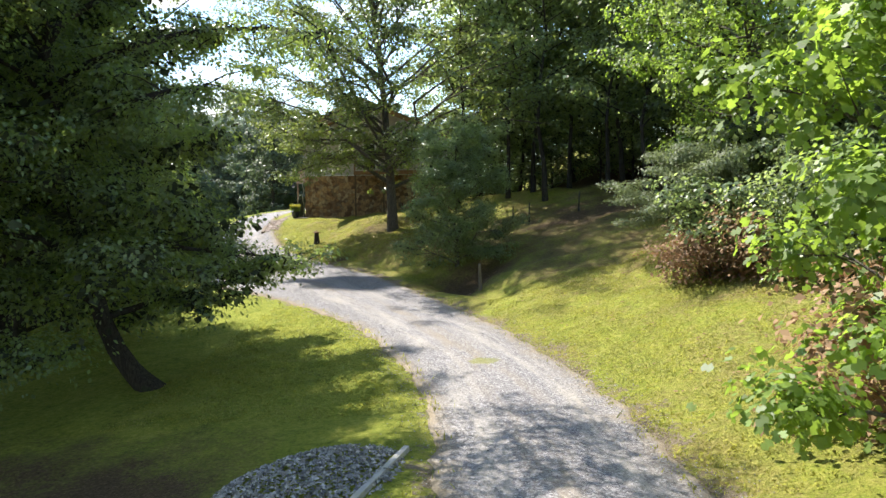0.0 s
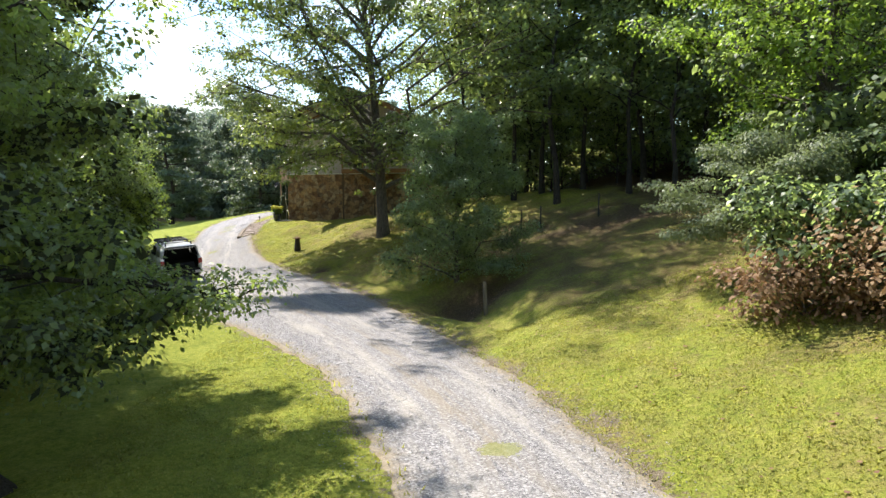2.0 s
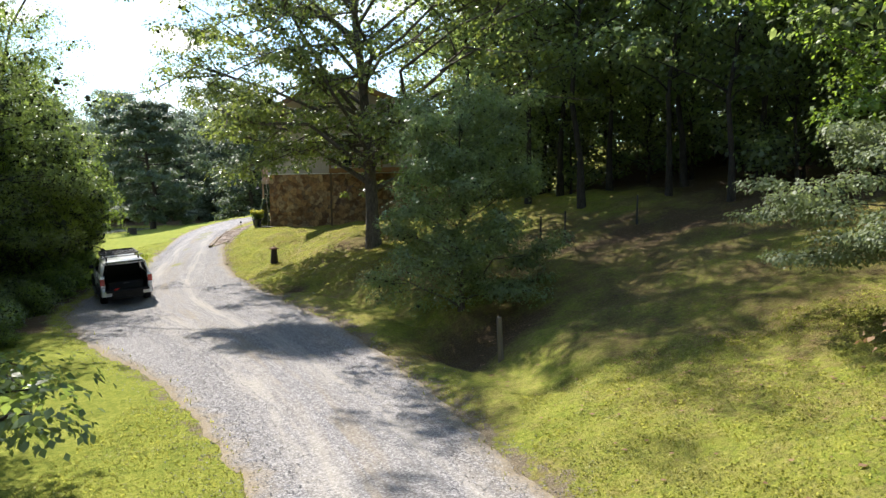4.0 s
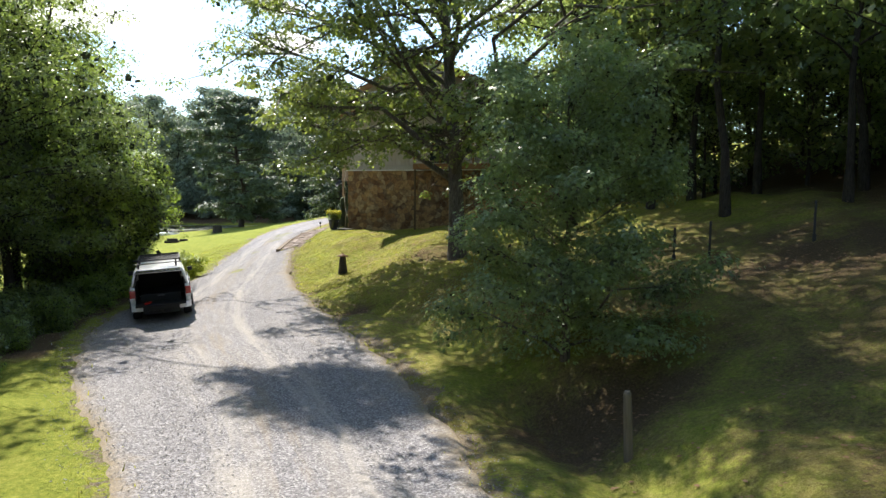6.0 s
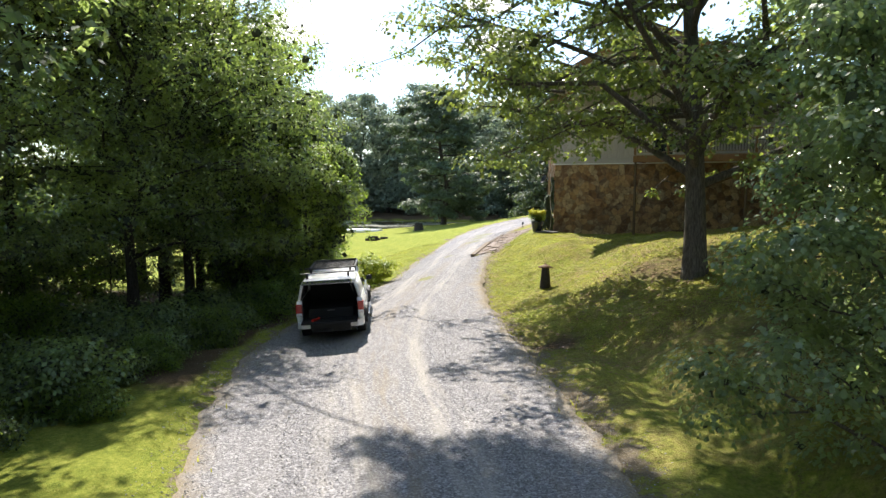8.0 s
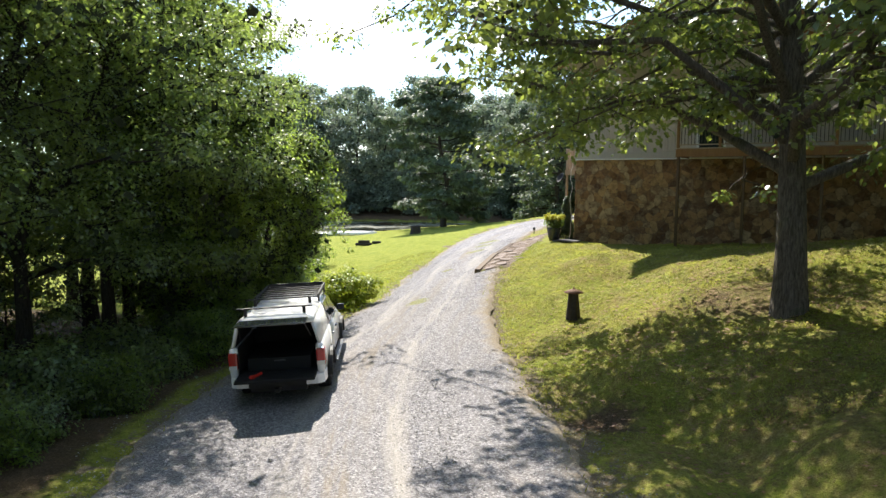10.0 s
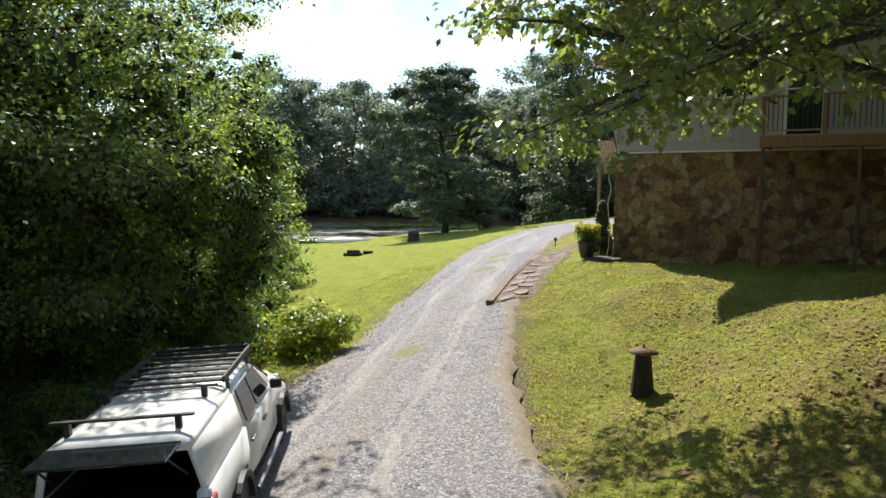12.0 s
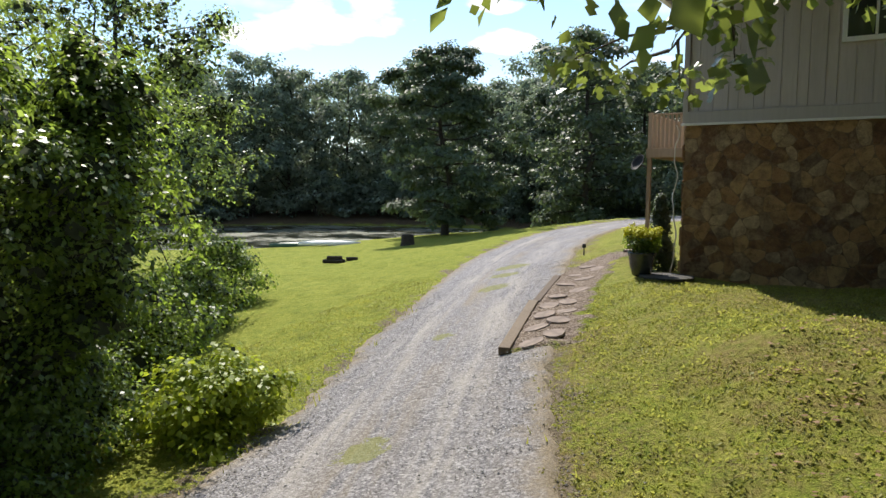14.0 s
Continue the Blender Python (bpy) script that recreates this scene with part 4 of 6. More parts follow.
edge_tree = stand(tree("edge_tree", "dark dense broadleaf tree at the edge of the far lawn", 15, 0.19, 3.0, 4.0, LEAF_THICKET, 0.13, 90, 117, limbs=26, subs=3, bark=BARK_DARK,
     spread=0.9, core=7, rise=0.2), -30.2, 58.4)
# dense high crowns out of view, added to throw shadow over the left lawn
tall_thicket = stand(tree("tall_thicket_tree", "tall bare-trunked thicket tree with an unseen crown added for lawn shadow", 19, 0.2, 10.5, 4.4, LEAF_THICKET, 0.15, 80, 98, limbs=22, subs=4, bark=BARK_DARK,
     spread=0.95, rise=0.2, core=18, group="tall thicket trees"), -14.3, 25.2)
again(tall_thicket, -13.1, 18.4, 140, 0.95)
again(tall_thicket, -13.5, 21.6, 260, 0.95)
again(tall_thicket, -21.8, 36.4, 50, 0.95)
shrub = stand(tree("lawn_shrub", "low leafy shrub at the lawn's edge", 1.5, 0.03, 0.1, 0.8, LEAF_VINE, 0.07, 66, 95, limbs=14, subs=3, spread=0.35, flat=0.8, category="shrub", group="edge shrubs", rise=0.1), -17.4, 45.6)
for x, y, s in ((-18.2, 47.2, 1.0), (-21.3, 50.8, 1.3), (-22.8, 53, 1.4), (-16.4, 41.5, 0.8), (-14.6, 34.8, 0.6), (-15.3, 37.8, 0.7), (-27, 60, 1.5), (-24.6, 56, 1.4), (-17.0, 43.5, 0.9),
                (-12.6, 31.5, 0.5), (-13.4, 29.6, 0.6)):
    again(shrub, x, y, rng.uniform(0, 360), s)
gold = stand(tree("golden_shrub", "low yellow-green sunlit shrub beside the drive", 0.95, 0.03, 0.1, 0.8, LEAF_GOLD, 0.1, 70, 97, limbs=14, subs=3, spread=0.32, flat=0.7, core=1, category="shrub", rise=0.1), -16.9, 48.6)

# lawn trees before the pond, and the far woods
pine = stand(tree("lawn_pine", "dark pine with drooping boughs on the lawn by the pond", 14, 0.28, 2.2, 4.6, LEAF_PINE, 0.26, 85, 101, limbs=40, subs=3, shape="ragged", bark=BARK_DARK,
     spread=0.62, flat=0.5, droop=0.5, core=4), -30.4, 86.5)
far_a = stand(tree("far_tree", "hazy broadleaf tree beyond the pond", 22, 0.28, 1.2, 5.6, LEAF_FAR_HAZED, 0.46, 40, 111, limbs=22, subs=3, spread=1.45, core=2, bark=BARK_DARK, group="far woods"), -40, 142)
far_b = stand(tree("far_pine", "hazy pine beyond the lawn", 17, 0.28, 1.6, 4.6, LEAF_PINE, 0.36, 34, 112, limbs=30, subs=3, shape="ragged", spread=0.85, core=1, bark=BARK_DARK, group="far woods"), -23, 98)
for x, y, s in ((-20, 108, 0.9), (-27, 112, 0.95), (-16, 114, 0.95), (-12, 120, 1.05), (-33, 118, 0.9), (-22, 122, 1.05), (-8, 112, 0.95), (-24, 104, 0.85)):
    again(far_b, x, y, rng.uniform(0, 360), s)
placed = 0
for i in range(400):
    a = rng.uniform(0.05, 0.95) * math.pi
    x, y = round_pond(1.35 + 2.2 * rng.random() ** 1.5, a)
    if x > -25 or y < 90:
        continue
    again(far_a, x, y, rng.uniform(0, 360), rng.uniform(0.52, 0.86))
    placed += 1
    if placed > 34:
        break
for i in range(20):
    again(far_a, rng.uniform(-30, 30), rng.uniform(118, 165), rng.uniform(0, 360), rng.uniform(0.6, 0.95))
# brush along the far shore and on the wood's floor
far_c = stand(tree("shore_bush", "leafy bush on the far shore of the pond", 5, 0.08, 0.3, 2.6, LEAF_FAR_HAZED, 0.4, 20, 115, limbs=12, subs=2, spread=0.9, core=1, category="shrub", group="shore bushes"), -52, 128)
for i in range(34):
    a = rng.uniform(0.12, 0.9) * math.pi
    x, y = round_pond(rng.uniform(1.18, 1.4), a)
    if math.dist((x, y), (-62, 109)) > 6:
        again(far_c, x, y, rng.uniform(0, 360), rng.uniform(0.6, 1.1))
for i in range(10):
    again(far_c, rng.uniform(-30, -10), rng.uniform(100, 116), rng.uniform(0, 360), rng.uniform(0.5, 0.9))
for i in range(24):
    x, y = rng.uniform(11, 34), rng.uniform(30, 62)
    again(wood_c, x, y, rng.uniform(0, 360), rng.uniform(0.6, 1.1))
for i, (x, y) in enumerate(((8, 52), (10.5, 54.5), (12.5, 47), (14, 56), (7, 57), (16, 49.5), (4.5, 55), (11.5, 58.5), (18, 54), (20, 50))):
    again(wood_c, x, y, 47 * i, 0.95 + 0.05 * (i % 5))
for i, (x, y) in enumerate(((-22, 40), (-21.5, 37.5), (-22.8, 43), (-23.4, 46), (-20.8, 35), (-18.4, 30), (-17, 26), (-24, 48.5))):
    again(wood_c, x, y, 71 * i, 0.5 + 0.04 * (i % 4))
# low dark undergrowth along the foot of the thicket
under = stand(tree("undergrowth_shrub", "low dark leafy undergrowth at the foot of the thicket", 1.2, 0.03, 0.1, 0.85, LEAF_THICKET, 0.1, 36, 99, limbs=14, subs=3, spread=0.4, flat=0.7,
     category="shrub", group="undergrowth", rise=0.1), -13.6, 31.6)
for i, (x, y, s) in enumerate(((-14.4, 33.6, 0.9), (-15.0, 35.6, 1.0), (-15.6, 37.6, 1.0), (-16.2, 39.6, 1.1), (-12.9, 29.6, 0.8), (-15.6, 33.0, 1.3), (-16.2, 35.0, 1.4), (-17.0, 37.4, 1.5),
                                (-17.4, 39.6, 1.5), (-14.6, 30.6, 1.2), (-13.6, 28.0, 1.0), (-15.4, 28.8, 1.4), (-17.2, 41.8, 1.3), (-16.6, 32.0, 1.5), (-18.2, 36.0, 1.7), (-16.0, 30.2, 1.5), (-14.4, 26.2, 1.2))):
    again(under, x, y, 53 * i, 0.62 * s)
for i, (x, y) in enumerate(((-18.6, 31.8), (-22.2, 34.0))):
    again((wood_a, wood_b)[i % 2], x, y, 71 * i, 0.95)
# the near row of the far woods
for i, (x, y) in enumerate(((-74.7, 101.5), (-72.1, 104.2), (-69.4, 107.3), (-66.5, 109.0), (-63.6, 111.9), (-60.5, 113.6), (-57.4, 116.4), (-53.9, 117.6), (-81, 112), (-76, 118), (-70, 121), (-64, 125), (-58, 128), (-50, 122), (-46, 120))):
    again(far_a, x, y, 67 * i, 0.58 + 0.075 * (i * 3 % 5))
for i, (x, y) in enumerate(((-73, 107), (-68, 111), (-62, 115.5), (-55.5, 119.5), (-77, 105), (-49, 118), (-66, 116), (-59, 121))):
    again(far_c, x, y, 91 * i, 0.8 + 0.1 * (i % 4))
for i, (x, y) in enumerate(((2.4, 56.5), (3.8, 60.5), (5, 64.5), (2.0, 67), (7.5, 61))):
    again((wood_a, wood_b)[i % 2], x, y, 83 * i, 0.95)
for i, (x, y) in enumerate(((2.8, 50.2), (3.9, 53.8), (3.2, 58.6), (6.2, 53.4))):
    again(wood_c, x, y, 59 * i, 0.9)


# ---- building helpers ----
def box(bm, x0, y0, z0, x1, y1, z1, bevel=0.0):
    vs = bmesh.ops.create_cube(bm, size=1.0)["verts"]
    bmesh.ops.transform(bm, matrix=Matrix.LocRotScale(((x0 + x1) / 2, (y0 + y1) / 2, (z0 + z1) / 2), None, (x1 - x0, y1 - y0, z1 - z0)), verts=vs)
    if bevel:
        es = list({e for v in vs for e in v.link_edges})
        bmesh.ops.bevel(bm, geom=es, offset=bevel, segments=2, affect="EDGES", profile=0.6)
    return vs


def slab(name, x0, y0, z0, x1, y1, z1, mat, parent, label="", bevel=0.01):
    bm = bmesh.new()
    box(bm, x0, y0, z0, x1, y1, z1, bevel)
    return part(name, bm, mat, parent, label)


def prism(bm, outline, depth, axis=(0, 1, 0), inset=0.0):
    """A polygon given as 3D points, pushed out along axis by depth, its front drawn in by inset."""
    ax = Vector(axis)
    pts = [Vector(p) for p in outline]
    mid = sum(pts, Vector()) / len(pts)
    back = [bm.verts.new(p) for p in pts]
    front = [bm.verts.new(p + (mid - p) * inset + ax * depth) for p in pts]
    n = len(pts)
    bm.faces.new(back[::-1])
    bm.faces.new(front)
    for i in range(n):
        bm.faces.new((back[i], back[(i + 1) % n], front[(i + 1) % n], front[i]))


def rod(bm, a, b, r, sides=8, r2=None):
    a, b = Vector(a), Vector(b)
    m = Matrix.Translation((a + b) / 2) @ (b - a).to_track_quat("Z", "Y").to_matrix().to_4x4()
    bmesh.ops.create_cone(bm, cap_ends=True, segments=sides, radius1=r, radius2=r if r2 is None else r2, depth=(b - a).length, matrix=m)


def lathe(bm, profile, sides=20, centre=(0, 0, 0)):
    rings = []
    for r, z in profile:
        rings.append([bm.verts.new((centre[0] + r * math.cos(2 * math.pi * s / sides), centre[1] + r * math.sin(2 * math.pi * s / sides), centre[2] + z)) for s in range(sides)])
    for a, b in zip(rings, rings[1:]):
        for s in range(sides):
            bm.faces.new((a[s], a[(s + 1) % sides], b[(s + 1) % sides], b[s]))
    bm.faces.new(rings[0][::-1])
    bm.faces.new(rings[-1])


def loft(bm, sections, caps=True):
    """Skin over sections: each a list of points, all of one length, closed round."""
    rings = [[bm.verts.new(p) for p in s] for s in sections]
    n = len(rings[0])
    for a, b in zip(rings, rings[1:]):
        for i in range(n):
            bm.faces.new((a[i], a[(i + 1) % n], b[(i + 1) % n], b[i]))
    if caps:
        bm.faces.new(rings[0][::-1])
        bm.faces.new(rings[-1])
    bmesh.ops.recalc_face_normals(bm, faces=bm.faces)


# ---- house materials ----
def stone_material():
    m = Nodes("field_stone")
    rnd = m.add("ShaderNodeObjectInfo").outputs["Random"]
    isl = m.add("ShaderNodeNewGeometry").outputs["Random Per Island"]
    pick = m.math("FRACT", m.math("ADD", m.math("ADD", m.math("MULTIPLY", rnd, 7.3), isl), m.math("MULTIPLY", m.noise(2.6, 5, 0.7), 0.55)))
    base = m.ramp(pick, (0.0, (0.13, 0.066, 0.04)), (0.2, (0.44, 0.245, 0.115)), (0.42, (0.6, 0.385, 0.185)), (0.6, (0.22, 0.118, 0.07)),
                  (0.78, (0.66, 0.48, 0.28)), (1.0, (0.16, 0.1, 0.07)))
    stain = m.noise(3.2, 7, 0.75)
    col = m.mix(m.ramp(stain, (0.48, (0, 0, 0)), (0.62, (0.65, 0.65, 0.65))), base, (0.12, 0.07, 0.045))
    lichen = m.noise(7.0, 5, 0.7)
    col = m.mix(m.ramp(lichen, (0.58, (0, 0, 0)), (0.7, (0.5, 0.5, 0.5))), col, (0.48, 0.36, 0.22))
    grit = m.noise(26.0, 5, 0.7)
    return m.done(col, 0.88, m.bump(m.math("ADD", grit, m.math("MULTIPLY", stain, 2.0)), 1.0, 0.07), spec=0.2)


def board_material(name, dark, light, scale=1.0, rough=0.75):
    m = Nodes(name)
    grain = m.noise(3.0 * scale, 6, 0.7, m.stretch(7, 7, 0.5))
    age = m.noise(0.9, 4)
    rnd = m.add("ShaderNodeObjectInfo").outputs["Random"]
    col = m.ramp(m.math("ADD", m.math("MULTIPLY", grain, 0.6), m.math("ADD", m.math("MULTIPLY", age, 0.25), m.math("MULTIPLY", rnd, 0.15))), (0.3, dark), (0.7, light))
    return m.done(col, rough, m.bump(grain, 0.35, 0.01), spec=0.2)


STONE = stone_material()
# brown wood of the deck posts, with shade toned into its colour
POSTSHADED = board_material("shaded_post_wood", (0.10, 0.065, 0.04), (0.2, 0.135, 0.085))
MORTAR = plain("mortar", (0.24, 0.155, 0.095), 0.95, vary=0.4, bump=0.5, scale=5)
SIDING = board_material("taupe_siding", (0.44, 0.385, 0.345), (0.58, 0.52, 0.475))
TRIM = board_material("pale_trim", (0.40, 0.355, 0.32), (0.50, 0.455, 0.42))
CEDAR = board_material("stained_cedar", (0.20, 0.10, 0.045), (0.34, 0.19, 0.09))
DECKWOOD = board_material("weathered_deck_wood", (0.30, 0.22, 0.15), (0.46, 0.36, 0.27))
WHITE = plain("white_paint", (0.78, 0.77, 0.74), 0.45, vary=0.05)
RAIL = plain("dark_rail_metal", (0.03, 0.028, 0.026), 0.5)
SHINGLE = plain("brown_shingle", (0.11, 0.085, 0.065), 0.95, scale=14, vary=0.35, bump=0.6)
g = Nodes("window_glass")
GLASS = g.done((0.02, 0.025, 0.028), 0.05, g.bump(g.noise(2.0, 2), 0.02, 0.01), spec=0.8)

# ---- house ----
HOUSE = pose(-10.78, 56.5, 2.0, 0, 0, -9)
W, D, STONE_TOP, EAVE, RIDGE = 11.0, 10.0, 3.42, 6.35, 8.75


def roof_z(x):
    return EAVE + (RIDGE - EAVE) * (1 - abs(x - W / 2) / (W / 2))


house = empty("house", HOUSE, "two-storey house with brown fieldstone base and taupe board siding", "house")
bm = bmesh.new()
box(bm, 0.02, 0.02, -0.8, W - 0.02, 0.32, STONE_TOP)
base_wall = part("wall", bm, MORTAR, house, "mortared fieldstone base wall")
for ends in ((0.02, 0.322, 0.32, D), (W - 0.32, 0.322, W - 0.02, D), (0.322, D - 0.3, W - 0.322, D)):
    bm = bmesh.new()
    box(bm, ends[0], ends[1], -0.8, ends[2], ends[3], STONE_TOP)
    part("wall", bm, MORTAR, house, "mortared fieldstone base wall")
bm = bmesh.new()
prism(bm, [(0.05, 0.05, STONE_TOP), (W - 0.05, 0.05, STONE_TOP), (W - 0.05, 0.05, EAVE), (W / 2, 0.05, RIDGE - 0.02), (0.05, 0.05, EAVE)], D - 0.1)
upper_wall = part("wall", bm, SIDING, house, "taupe wood upper wall with gable")
# skirt and drip edge along the foot of the siding
slab("trim", -0.04, -0.05, STONE_TOP + 0.02, W + 0.04, 0.03, STONE_TOP + 0.26, TRIM, house, "pale skirt board")
slab("drip_edge", -0.06, -0.075, STONE_TOP - 0.03, W + 0.06, 0.02, STONE_TOP + 0.018, WHITE, house, "thin white drip edge", 0.004)
slab("trim", -0.05, 0.03, STONE_TOP + 0.02, 0.03, D, STONE_TOP + 0.26, TRIM, house, "pale skirt board")
slab("corner_board", -0.045, -0.045, STONE_TOP + 0.26, 0.07, 0.05, EAVE, TRIM, house, "pale corner board")
# roof: two slopes, then a deep gable that reaches out over the deck, set in from the eaves
def slope(x_out, y0, y1, s, lift):
    k = (RIDGE - EAVE) / (W / 2)
    zo = EAVE + (x_out if s < 0 else W - x_out) * k
    mid = W / 2
    bm = bmesh.new()
    prism(bm, [(x_out, y0, zo + 0.1 + lift), (mid, y0, RIDGE + 0.1 + lift), (mid, y0, RIDGE + 0.26 + lift), (x_out, y0, zo + 0.26 + lift)], y1 - y0)
    part("roof", bm, SHINGLE, house, "brown shingle roof slope")
    bm = bmesh.new()
    prism(bm, [(x_out, y0 - 0.04, zo - 0.08), (mid, y0 - 0.04, RIDGE - 0.08), (mid, y0 - 0.04, RIDGE + 0.2), (x_out, y0 - 0.04, zo + 0.2)], 0.035)
    part("rake_board", bm, CEDAR, house, "stained rake board")
    bm = bmesh.new()
    prism(bm, [(x_out, y0 + 0.01, zo + 0.04 + lift), (mid, y0 + 0.01, RIDGE + 0.04 + lift), (mid, y0 + 0.01, RIDGE + 0.09 + lift), (x_out, y0 + 0.01, zo + 0.09 + lift)], min(y1, 0.03) - y0)
    part("soffit", bm, TRIM, house, "pale soffit under the gable")


for s in (-1, 1):
    slope(-0.55 if s < 0 else W + 0.55, -0.5, D + 0.5, s, 0.0)
    slope(0.55 if s < 0 else W - 0.55, -3.1, -0.56, s, 0.004)
slab("gutter", -0.68, -0.45, EAVE - 0.22, -0.56, D + 0.45, EAVE - 0.1, WHITE, house, "white eaves gutter", 0.02)


def opening(name, x0, z0, x1, z1, bars_x=(), bars_z=(), label="", y=0.0):
    """A window or glazed door that stands a little proud of the siding."""
    fr = slab(name, x0 - 0.09, y - 0.05, z0 - 0.09, x1 + 0.09, y + 0.04, z1 + 0.09, WHITE, house, label)
    bm = bmesh.new()
    box(bm, x0, y - 0.054, z0, x1, y - 0.02, z1)
    part("pane", bm, GLASS, fr, "dark glass")
    for x in bars_x:
        slab("bar", x - 0.025, y - 0.075, z0, x + 0.025, y - 0.056, z1, WHITE, fr)
    for z in bars_z:
        slab("bar", x0, y - 0.08, z - 0.025, x1, y - 0.058, z + 0.025, WHITE, fr)
    return fr


opening("window", 3.0, 4.95, 3.95, 6.0, (3.48,), (), "white-framed sliding window")
opening("door", 4.85, 3.8, 5.7, 5.75, (), (5.05,), "white-framed glazed door to the deck", 0.0)
opening("window", 7.4, 4.6, 8.7, 5.8, (8.05,), (), "white-framed window")

# deck across the gable
deck = empty("deck", HOUSE, "raised wooden deck with stained fascia and dark railing", "deck")
X0, X1, Y0 = 4.5, 11.3, -1.7
for i in range(12):
    y = Y0 + 0.03 + i * 0.142
    slab("board", X0, y, 3.68, X1, y + 0.132, 3.715, DECKWOOD, deck, bevel=0)
slab("fascia", X0 - 0.02, Y0 - 0.02, 3.40, X1, Y0 + 0.025, 3.675, CEDAR, deck, "orange-brown stained fascia board")
slab("fascia", X0 - 0.025, Y0 + 0.03, 3.40, X0 + 0.02, -0.08, 3.675, CEDAR, deck, "orange-brown stained fascia board")
for i in range(16):
    x = X0 + 0.2 + i * 0.43
    slab("joist", x, Y0 + 0.03, 3.46, x + 0.045, -0.08, 3.675, DECKWOOD, deck, bevel=0)
for x in (X0 + 0.06, 6.75, 9.1, 11.15):
    slab("post", x - 0.045, Y0 + 0.03, -0.9, x + 0.045, Y0 + 0.12, 3.40, POSTSHADED, deck, "weathered deck post")
for x in (X0 + 0.04, 5.95, 7.7, 9.45, 11.2):
    slab("rail_post", x - 0.045, Y0, 3.715, x + 0.045, Y0 + 0.09, 4.66, CEDAR, deck, "stained rail post")
slab("handrail", X0 - 0.02, Y0 - 0.02, 4.66, X1, Y0 + 0.11, 4.70, CEDAR, deck)
slab("handrail", X0 - 0.02, Y0 + 0.11, 4.66, X0 + 0.1, -0.05, 4.70, CEDAR, deck)
slab("lower_rail", X0 + 0.05, Y0 + 0.02, 3.80, X1, Y0 + 0.06, 3.84, DECKWOOD, deck)
bm = bmesh.new()
box(bm, 0, 0, 0, 0.02, 0.02, 0.82)
me_bal = bpy.data.meshes.new("baluster")
bm.to_mesh(me_bal)
bm.free()
me_bal.materials.append(RAIL)
for i in range(59):
    x = X0 + 0.14 + i * 0.114
    ob = new("baluster", me_bal)
    ob.parent, ob.matrix_basis = deck, Matrix.Translation((x, Y0 + 0.03, 3.84))

# side porch on the west wall
porch = empty("porch", HOUSE, "weathered wooden side porch with slatted railing on tall posts", "porch")
PX, PY0, PY1 = -1.85, 3.2, 7.6
for i in range(12):
    slab("board", PX + i * 0.148, PY0, 3.06, PX + i * 0.148 + 0.138, PY1, 3.1, DECKWOOD, porch, bevel=0)
slab("fascia", PX, PY0 - 0.03, 2.86, -0.02, PY0 - 0.002, 3.1, DECKWOOD, porch)
slab("fascia", PX - 0.03, PY0 - 0.03, 2.86, PX - 0.002, PY1, 3.1, DECKWOOD, porch)
for y in (PY0 + 0.05, PY1 - 0.1):
    slab("post", PX, y - 0.05, -1.2, PX + 0.1, y + 0.05, 2.86, DECKWOOD, porch)
    slab("rail_post", PX, y - 0.05, 3.1, PX + 0.1, y + 0.05, 4.05, DECKWOOD, porch)
slab("handrail", PX - 0.02, PY0 - 0.02, 3.98, -0.05, PY0 + 0.1, 4.02, DECKWOOD, porch)
slab("handrail", PX - 0.02, PY0 + 0.1, 3.98, PX + 0.1, PY1, 4.02, DECKWOOD, porch)
for i in range(15):
    slab("slat", PX + 0.14 + i * 0.113, PY0 + 0.02, 3.12, PX + 0.2 + i * 0.113, PY0 + 0.045, 3.97, DECKWOOD, porch, bevel=0)
for i in range(30):
    slab("slat", PX + 0.03, PY0 + 0.16 + i * 0.14, 3.12, PX + 0.055, PY0 + 0.23 + i * 0.14, 3.97, DECKWOOD, porch, bevel=0)

# round dish on the porch post
dish = empty("satellite_dish", HOUSE @ pose(PX - 0.2, PY0 - 0.1, 2.72), "dark round satellite dish on the porch post", "dish")
bm = bmesh.new()
lathe(bm, [(0.02, -0.05), (0.12, -0.035), (0.2, -0.005), (0.24, 0.04), (0.236, 0.046), (0.19, 0.005), (0.11, -0.026), (0.0201, -0.04)], 24)
bmesh.ops.transform(bm, matrix=pose(0, 0, 0, 62, 0, -35), verts=bm.verts)
part("reflector", bm, plain("dark_enamel", (0.02, 0.02, 0.022), 0.75), dish, smooth=True)
bm = bmesh.new()
rod(bm, (0.02, 0.06, -0.02), (0.3, 0.16, -0.2), 0.022)
part("arm", bm, RAIL, dish)

# pale cable strung down the corner of the house
cu = bpy.data.curves.new("cable", "CURVE")
cu.dimensions, cu.bevel_depth, cu.resolution_u = "3D", 0.014, 3
sp = cu.splines.new("NURBS")
rngc = np.random.default_rng(4)
sp.points.add(16)
for i, p in enumerate(sp.points):
    p.co = (-0.1 + rngc.normal() * 0.05, -0.12 + rngc.normal() * 0.04, 3.4 - i * 0.2, 1)
sp.use_endpoint_u = True
cu.materials.append(plain("pale_cable", (0.6, 0.56, 0.5), 0.6))
cable = new("hanging_cable", cu)
cable.matrix_basis = HOUSE
tagged(cable, "pale twisted cable hanging down the house corner", "cable")

